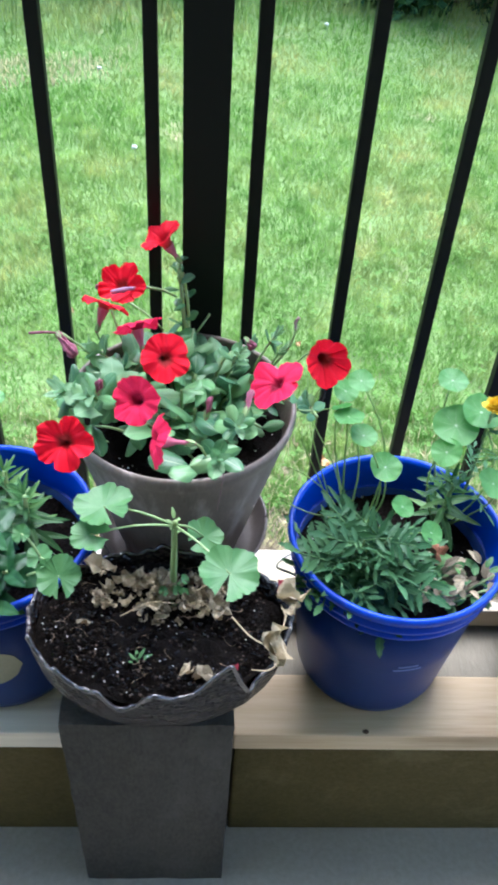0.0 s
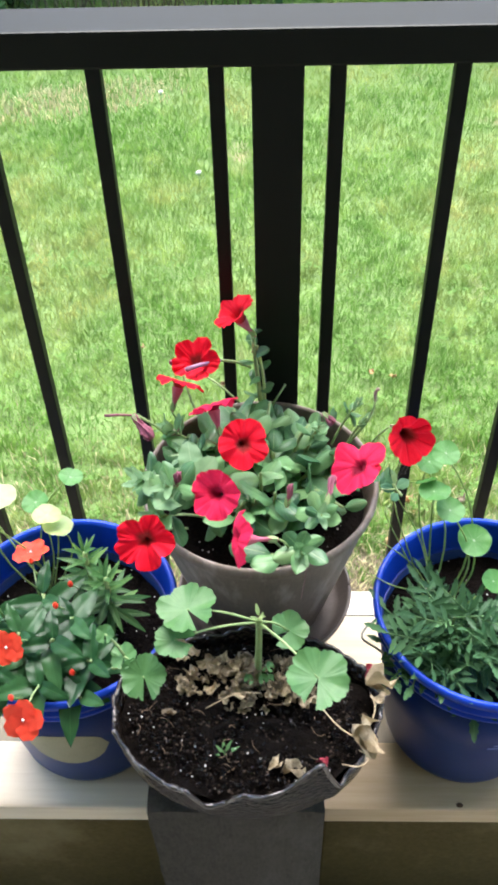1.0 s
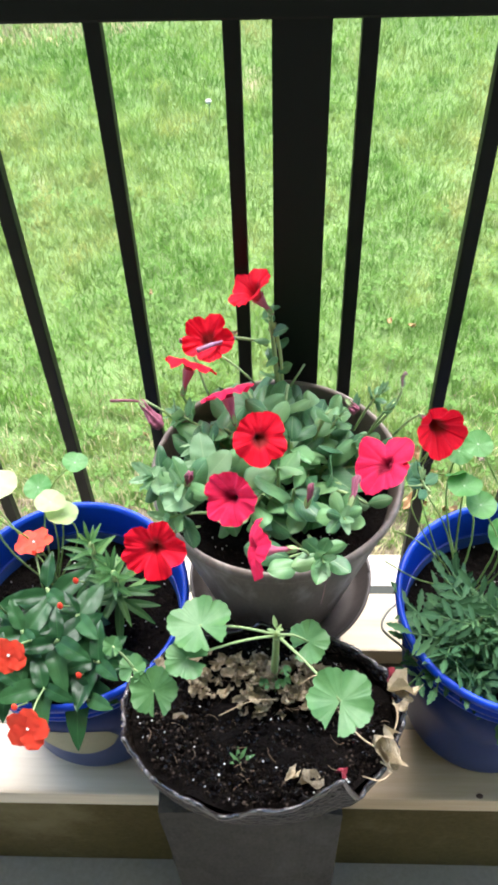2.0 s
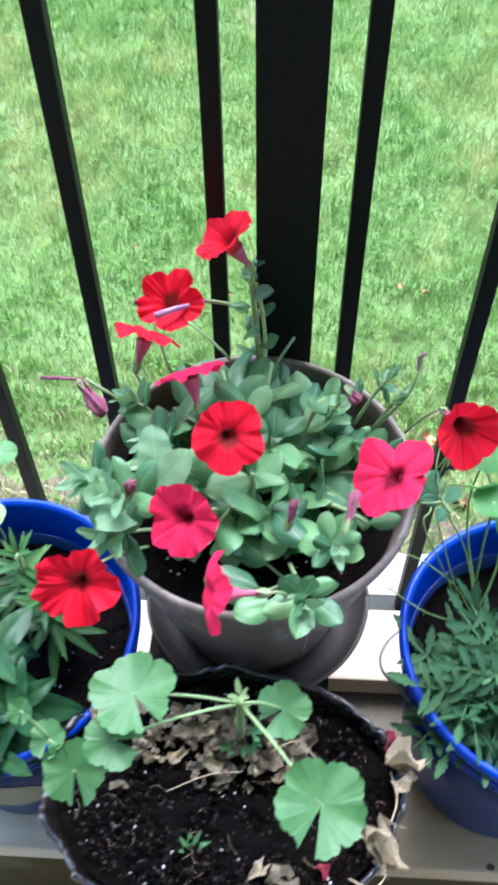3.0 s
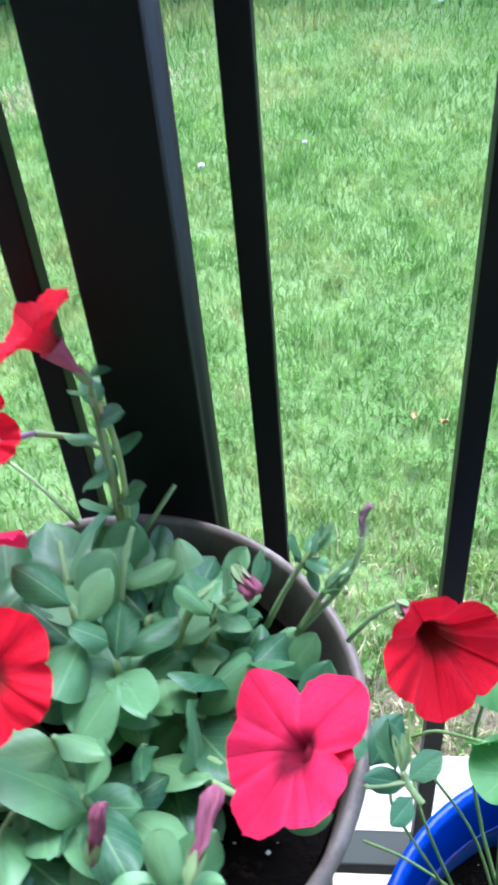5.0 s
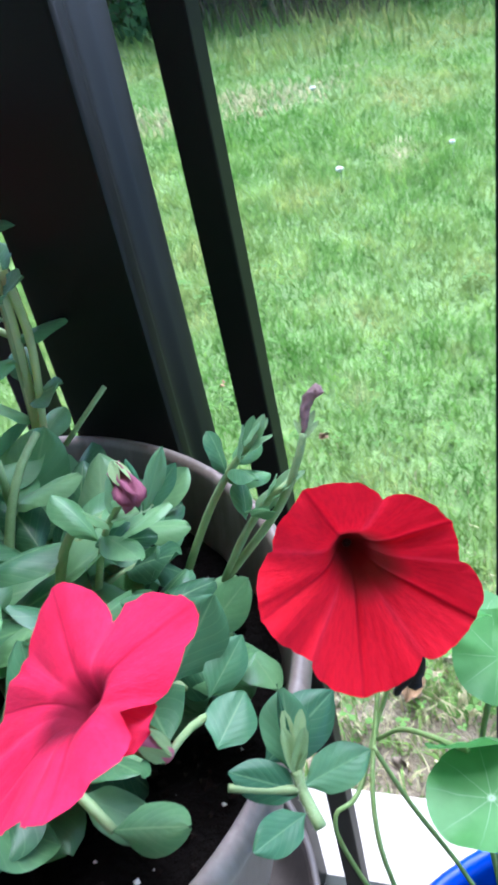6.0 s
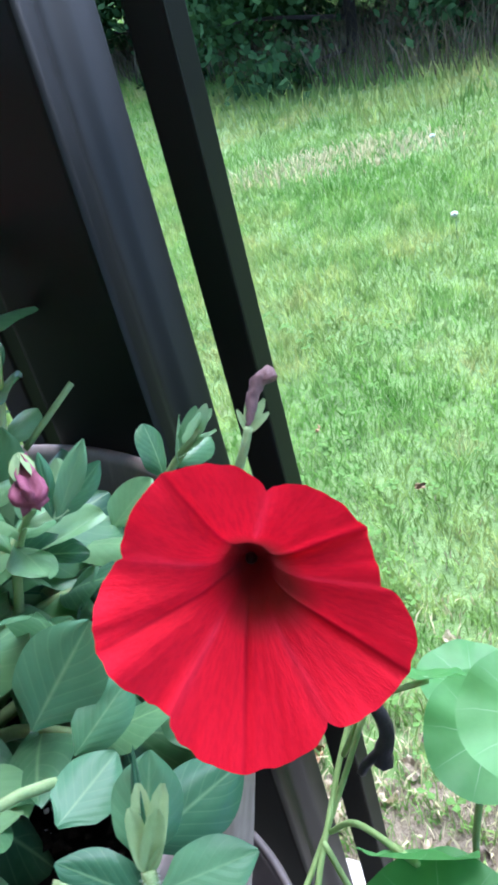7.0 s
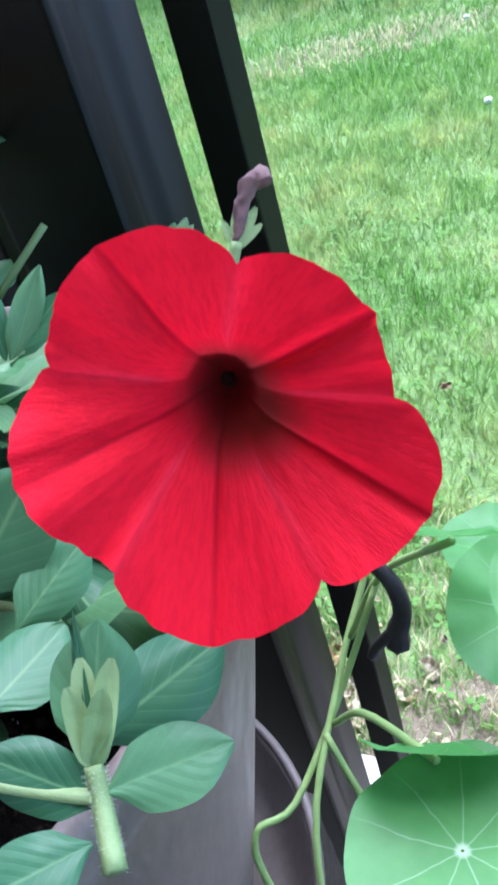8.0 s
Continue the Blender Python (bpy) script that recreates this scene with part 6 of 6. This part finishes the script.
blades("lawn_grass", 240000, -1.9, 1.5, FLOOR_EDGE + 0.01, 2.8, 0.014, 0.056, 0.0019, 1, grass_mat, "fine bright green lawn grass beside the porch", lambda x, y, q: q < np.clip((2.8 - y) / 1.2, 0, 1) * fringe(x, y) * (0.22 + 0.78 * clump(x + 0.3, y)), (0.15, 0.9))
blades("lawn_grass", 50000, -12, 9, FLOOR_EDGE + 0.01, 5.8, 0.02, 0.06, 0.010, 8, grass_mat, "lawn grass to both sides of the porch", lambda x, y, q: ((x < -3.5) | (x > 1.8)) & (y > 0))
blades("lawn_grass", 60000, -16, 12, 5.6, 14, 0.05, 0.11, 0.016, 3, grass_mat, "lawn grass towards the trees")
blades("dry_grass", 10000, -1.15, -0.1, 1.95, 2.65, 0.015, 0.040, 0.0045, 4, pale_straw_mat, "patch of dry straw-coloured grass", lambda x, y, q: (in_straw(x, y) < 1.0) & (q < 0.8 - 0.8 * in_straw(x, y)))
blades("dry_grass", 30000, -1.9, 1.5, FLOOR_EDGE + 0.005, 0.80, 0.005, 0.030, 0.0018, 5, dry_grass_mat, "dry grass and straw along the slab", lambda x, y, q: q < 1.05 - fringe(x, y))
blades("dry_grass", 14000, -1.2, 1.3, FLOOR_EDGE + 0.005, 0.62, 0.02, 0.045, 0.0030, 25, pale_straw_mat, "loose pale straw on the bare soil", lambda x, y, q: q < 0.9 - 1.3 * fringe(x, y))
blades("lawn_grass", 42000, -1.2, 1.3, FLOOR_EDGE + 0.005, 0.62, 0.015, 0.045, 0.0022, 26, grass_mat, "sparse green grass on the bare soil", lambda x, y, q: (q < 0.85) & (np.sin(17 * x + 5 * np.sin(23 * y)) > -0.2))
verts, faces = [], []
for i in range(221):
    x = -2.2 + 0.02 * i
    for j in range(8):
        reach = 0.12 + 0.07 * noise.noise(Vector((x * 3.1, 0.4, 0))) + 0.06 * noise.noise(Vector((x * 14, 2.0, 0)))
        y = FLOOR_EDGE + 0.006 + reach * j / 7
        verts.append((x, y, float(lawn_z(y)) + (0.004 if j < 7 else -0.01) + 0.004 * noise.noise(Vector((x * 30, y * 30, 0)))))
faces = [(i * 8 + j, (i + 1) * 8 + j, (i + 1) * 8 + j + 1, i * 8 + j + 1) for i in range(220) for j in range(7)]
strip_mat = surface("bare_soil", (0.07, 0.055, 0.036), (0.27, 0.23, 0.155), 38, 190, rough=0.95, bump=0.8, deep=0.006, spec=0.1)
tagged(place("soil_strip", mesh_from("soil_strip", verts, faces, strip_mat, True)), "bare brown soil along the slab's edge", "soil", kind="structure")
chip_mat = surface("edge_chips", (0.07, 0.05, 0.032), (0.20, 0.16, 0.11), 60, 300, rough=0.9, bump=0.4)
crumbs("edge_debris", "soil, chips and dead leaves along the slab edge", [(x, FLOOR_EDGE + 0.01 + 0.22 * q * q, float(lawn_z(FLOOR_EDGE + 0.01 + 0.22 * q * q)) + 0.001) for x, q in ((random.Random(k).uniform(-1.4, 1.2), random.Random(k + 5000).random()) for k in range(900))], chip_mat, 0.0012, 0.0042, 21)

# clover and dead leaves
r5 = random.Random(44)
clover_mat = leaf_material("clover_leaf", (0.070, 0.150, 0.030), (0.13, 0.235, 0.055), (0.15, 0.26, 0.07), 0.7, spec=0.1)
def clover_patch(name, n, x0, x1, y0, y1, size, seed, cut):
    """Low three-part clover leaves, gathered in loose patches."""
    g = np.random.default_rng(seed)
    x, y = g.uniform(x0, x1, n), g.uniform(y0, y1, n)
    ok = (np.sin(5.1 * x + 2 * np.sin(4.3 * y)) * np.sin(6.7 * y + 2 * np.sin(3.9 * x)) > cut) & (g.random(n) < 0.2 + 0.8 * clump(x, y))
    x, y = x[ok], y[ok]
    verts, faces, uv = [], [], []
    for cx, cy in zip(x.tolist(), y.tolist()):
        a0, z, s = g.uniform(0, 6.28), float(lawn_z(cy)) + g.uniform(0.022, 0.046), size * g.uniform(0.6, 1.3)
        for k in range(3):
            a = a0 + 2.094 * k
            dx, dy, t = math.cos(a), math.sin(a), g.uniform(-0.5, 0.4)
            b = len(verts)
            verts += [(cx, cy, z), (cx + s * (0.6 * dx - 0.42 * dy), cy + s * (0.6 * dy + 0.42 * dx), z + s * t), (cx + s * dx, cy + s * dy, z + s * t), (cx + s * (0.6 * dx + 0.42 * dy), cy + s * (0.6 * dy - 0.42 * dx), z + s * t * 0.5)]
            uv += [(0.5, 0), (1, 0.6), (0.5, 1), (0, 0.6)]
            faces.append((b, b + 1, b + 2, b + 3))
    return tagged(place(name, mesh_from(name, verts, faces, clover_mat, False, uv)), "low clover leaves among the lawn grass", "clover", kind="stuff")
clover_patch("clover_leaves", 3600, -1.6, 1.4, FLOOR_EDGE + 0.06, 1.3, 0.010, 61, -0.35)
white_mat = surface("clover_white", (0.34, 0.38, 0.28), (0.50, 0.54, 0.42), 90, 400, rough=0.8, bump=0.6, deep=0.003)
for x, y, s in ((-0.165, 1.66, 0.0085), (-0.33, 2.22, 0.008), (0.09, 1.76, 0.007), (0.52, 2.75, 0.009)):
    head = thing("clover_flower", "small white clover head in the lawn", "clover flower", (x, y, float(lawn_z(y))), "clover flowers")
    bm = bmesh.new()
    bmesh.ops.create_icosphere(bm, subdivisions=3, radius=s)
    for v in bm.verts:
        v.co *= 1 + 0.25 * noise.noise(v.co * 260)
        v.co.z = v.co.z * 0.8 + 0.060
    part("bloom", bm, white_mat, head)
    v, f = tube([(0, 0, 0), (0.003, 0.002, 0.056)], 0.0012, 5)
    place("stalk", mesh_from("stalk", v, f, stem_mat, True), head)
dead_mat = surface("dead_leaf", (0.15, 0.085, 0.035), (0.36, 0.22, 0.10), 40, 200, rough=0.8, bump=0.4, shift=0.4)
for k, (x, y) in enumerate([(0.12, 0.33), (0.33, 0.42), (0.30, 0.31)]):
    tagged(place("dead_leaf", curled("dead_leaf", 0.030, dead_mat, 50 + k), None, Matrix.Translation((x, y, float(lawn_z(y)) + 0.035)) @ Euler((0.4 * math.sin(k), 0.4 * math.cos(k * 2), k * 1.1)).to_matrix().to_4x4()), "curled brown dead leaf on the grass", "dead leaf", "dead leaves on the lawn")

for k, (x, y) in enumerate([(0.296, 0.799), (0.346, 0.784), (-0.264, 0.895), (-0.058, 0.765)]):
    tagged(place("dead_leaf", curled("dead_leaf", 0.013, dead_mat, 70 + k), None, Matrix.Translation((x, y, float(lawn_z(y)) + 0.030)) @ Euler((0.3, 0.3 * k, k * 1.7)).to_matrix().to_4x4()), "small orange-brown dead leaf in the grass", "dead leaf", "dead leaves on the lawn")

litter_mats = [dead_mat, chip_mat, dry_mat, pale_dry]
litter_me = [curled("leaf_scrap", 0.016, litter_mats[k % 4], 80 + k) for k in range(8)]
for k in range(70):
    x, y = r5.uniform(-0.25, 0.75), FLOOR_EDGE + 0.02 + 0.32 * r5.random() ** 1.3
    tagged(place("leaf_scrap", r5.choice(litter_me), None, Matrix.Translation((x, y, float(lawn_z(y)) + 0.010)) @ Euler((r5.uniform(-0.5, 0.5), r5.uniform(-0.5, 0.5), r5.uniform(0, 6.28))).to_matrix().to_4x4() @ Matrix.Scale(r5.uniform(0.5, 1.5), 4)), "small brown leaf scrap on the bare soil", "dead leaf", "leaf scraps by the slab")

# ---- shrubs and trees beyond the lawn ----
brush_mat = thin(surface("dry_brush", (0.055, 0.050, 0.026), (0.14, 0.125, 0.065), 3, 40, rough=0.9, bump=0.0), None, (0.12, 0.10, 0.06), 0.3)
def brush_line(x, y):
    return y - (4.10 - 0.19 * (x + 4.89))
blades("dry_brush", 40000, -6.5, 4.5, 2.2, 5.4, 0.08, 0.27, 0.005, 15, brush_mat, "dry brown brush at the foot of the shrubs", lambda x, y, q: (brush_line(x, y) > 0.25 * np.sin(2.1 * x)) & (brush_line(x, y) < 1.1))
blades("lawn_grass", 30000, -6.5, 4.5, 2.0, 5.2, 0.04, 0.12, 0.005, 16, grass_mat, "taller unmown grass in front of the shrubs", lambda x, y, q: (brush_line(x, y) > -0.5 + 0.25 * np.sin(2.1 * x)) & (brush_line(x, y) < 0.5))
crown_mat = leaf_material("shrub_leaf", (0.014, 0.044, 0.015), (0.045, 0.098, 0.032), (0.050, 0.105, 0.034), 0.8, 0.2, spec=0.05)
bark_brown = surface("tree_bark", (0.02, 0.016, 0.012), (0.045, 0.037, 0.03), 8, 60, rough=0.9, bump=0.8, deep=0.01)
def leafy(name, label, category, at, tall, wide, leaves, size, seed, low=0.0):
    g = np.random.default_rng(seed)
    tree = thing(name, label, category, at)
    v, f = tube([(0, 0, -0.02), (0.03, 0.02, tall * 0.35), (-0.02, 0.04, tall * 0.85)], [0.05 * tall / 3, 0.035 * tall / 3, 0.008], 8)
    place("trunk", mesh_from("trunk", v, f, bark_brown, True), tree)
    rr = random.Random(seed)
    clumps = []
    for k in range(26):
        a, hgt = rr.uniform(0, 6.28), low + (1 - low) * rr.random() ** 0.8
        q = wide * (0.35 + 0.65 * rr.random()) * math.sqrt(max(0.08, 1 - (hgt * 0.95) ** 2))
        c = Vector((q * math.cos(a), q * math.sin(a), tall * hgt))
        clumps.append(c)
        if k % 2 == 0:
            v, f = tube([(0, 0, tall * hgt * 0.6), c * 0.6 + Vector((0, 0, tall * hgt * 0.3)), c], [0.012, 0.008, 0.003], 5)
            place("limb", mesh_from("limb", v, f, bark_brown, True), tree)
    idx = g.integers(0, len(clumps), leaves)
    cs = np.array([tuple(c) for c in clumps])[idx]
    p = cs + g.normal(0, 1, (leaves, 3)) * np.array([0.16, 0.16, 0.14]) * wide
    p[:, 2] = np.maximum(p[:, 2], 0.03)
    d = g.normal(0, 1, (leaves, 3)); d[:, 2] -= 0.4
    d /= np.linalg.norm(d, axis=1, keepdims=True)
    e = np.cross(d, g.normal(0, 1, (leaves, 3))); e /= np.linalg.norm(e, axis=1, keepdims=True)
    s = size * g.uniform(0.6, 1.4, (leaves, 1))
    pts = np.stack([p, p + d * s * 0.5 + e * s * 0.3, p + d * s, p + d * s * 0.5 - e * s * 0.3], 1).reshape(-1, 3)
    k = np.arange(leaves)[:, None] * 4
    me = mesh_from("crown", pts, [tuple(q) for q in (k + np.array([[0, 1, 2, 3]])).tolist()], crown_mat, False, np.tile(np.array([[0.5, 0], [1, 0.5], [0.5, 1], [0, 0.5]]), (leaves, 1)))
    place("crown", me, tree)
    return tree
r6 = random.Random(3)
for k in range(26):
    x, y = -4.9 + (k % 13) * 0.66 + r6.uniform(-0.15, 0.15) + 0.3 * (k // 13), 4.66 - 0.124 * (k % 13) + r6.uniform(-0.2, 0.28) + 0.6 * (k // 13)
    leafy("shrub", "dense dark green shrub at the lawn's far edge", "shrub", (x, y, float(lawn_z(y))), r6.uniform(1.2, 1.9), r6.uniform(0.52, 0.74), 8500, 0.046, k)
for k in range(8):
    x, y = -6.5 + k * 1.4 + r6.uniform(-0.3, 0.3), 6.1 - 0.14 * k + r6.uniform(-0.35, 0.55)
    leafy("tree", "tall leafy tree behind the shrubs", "tree", (x, y, float(lawn_z(y))), r6.uniform(3.6, 5.0), r6.uniform(1.1, 1.5), 9000, 0.075, 40 + k, 0.05)
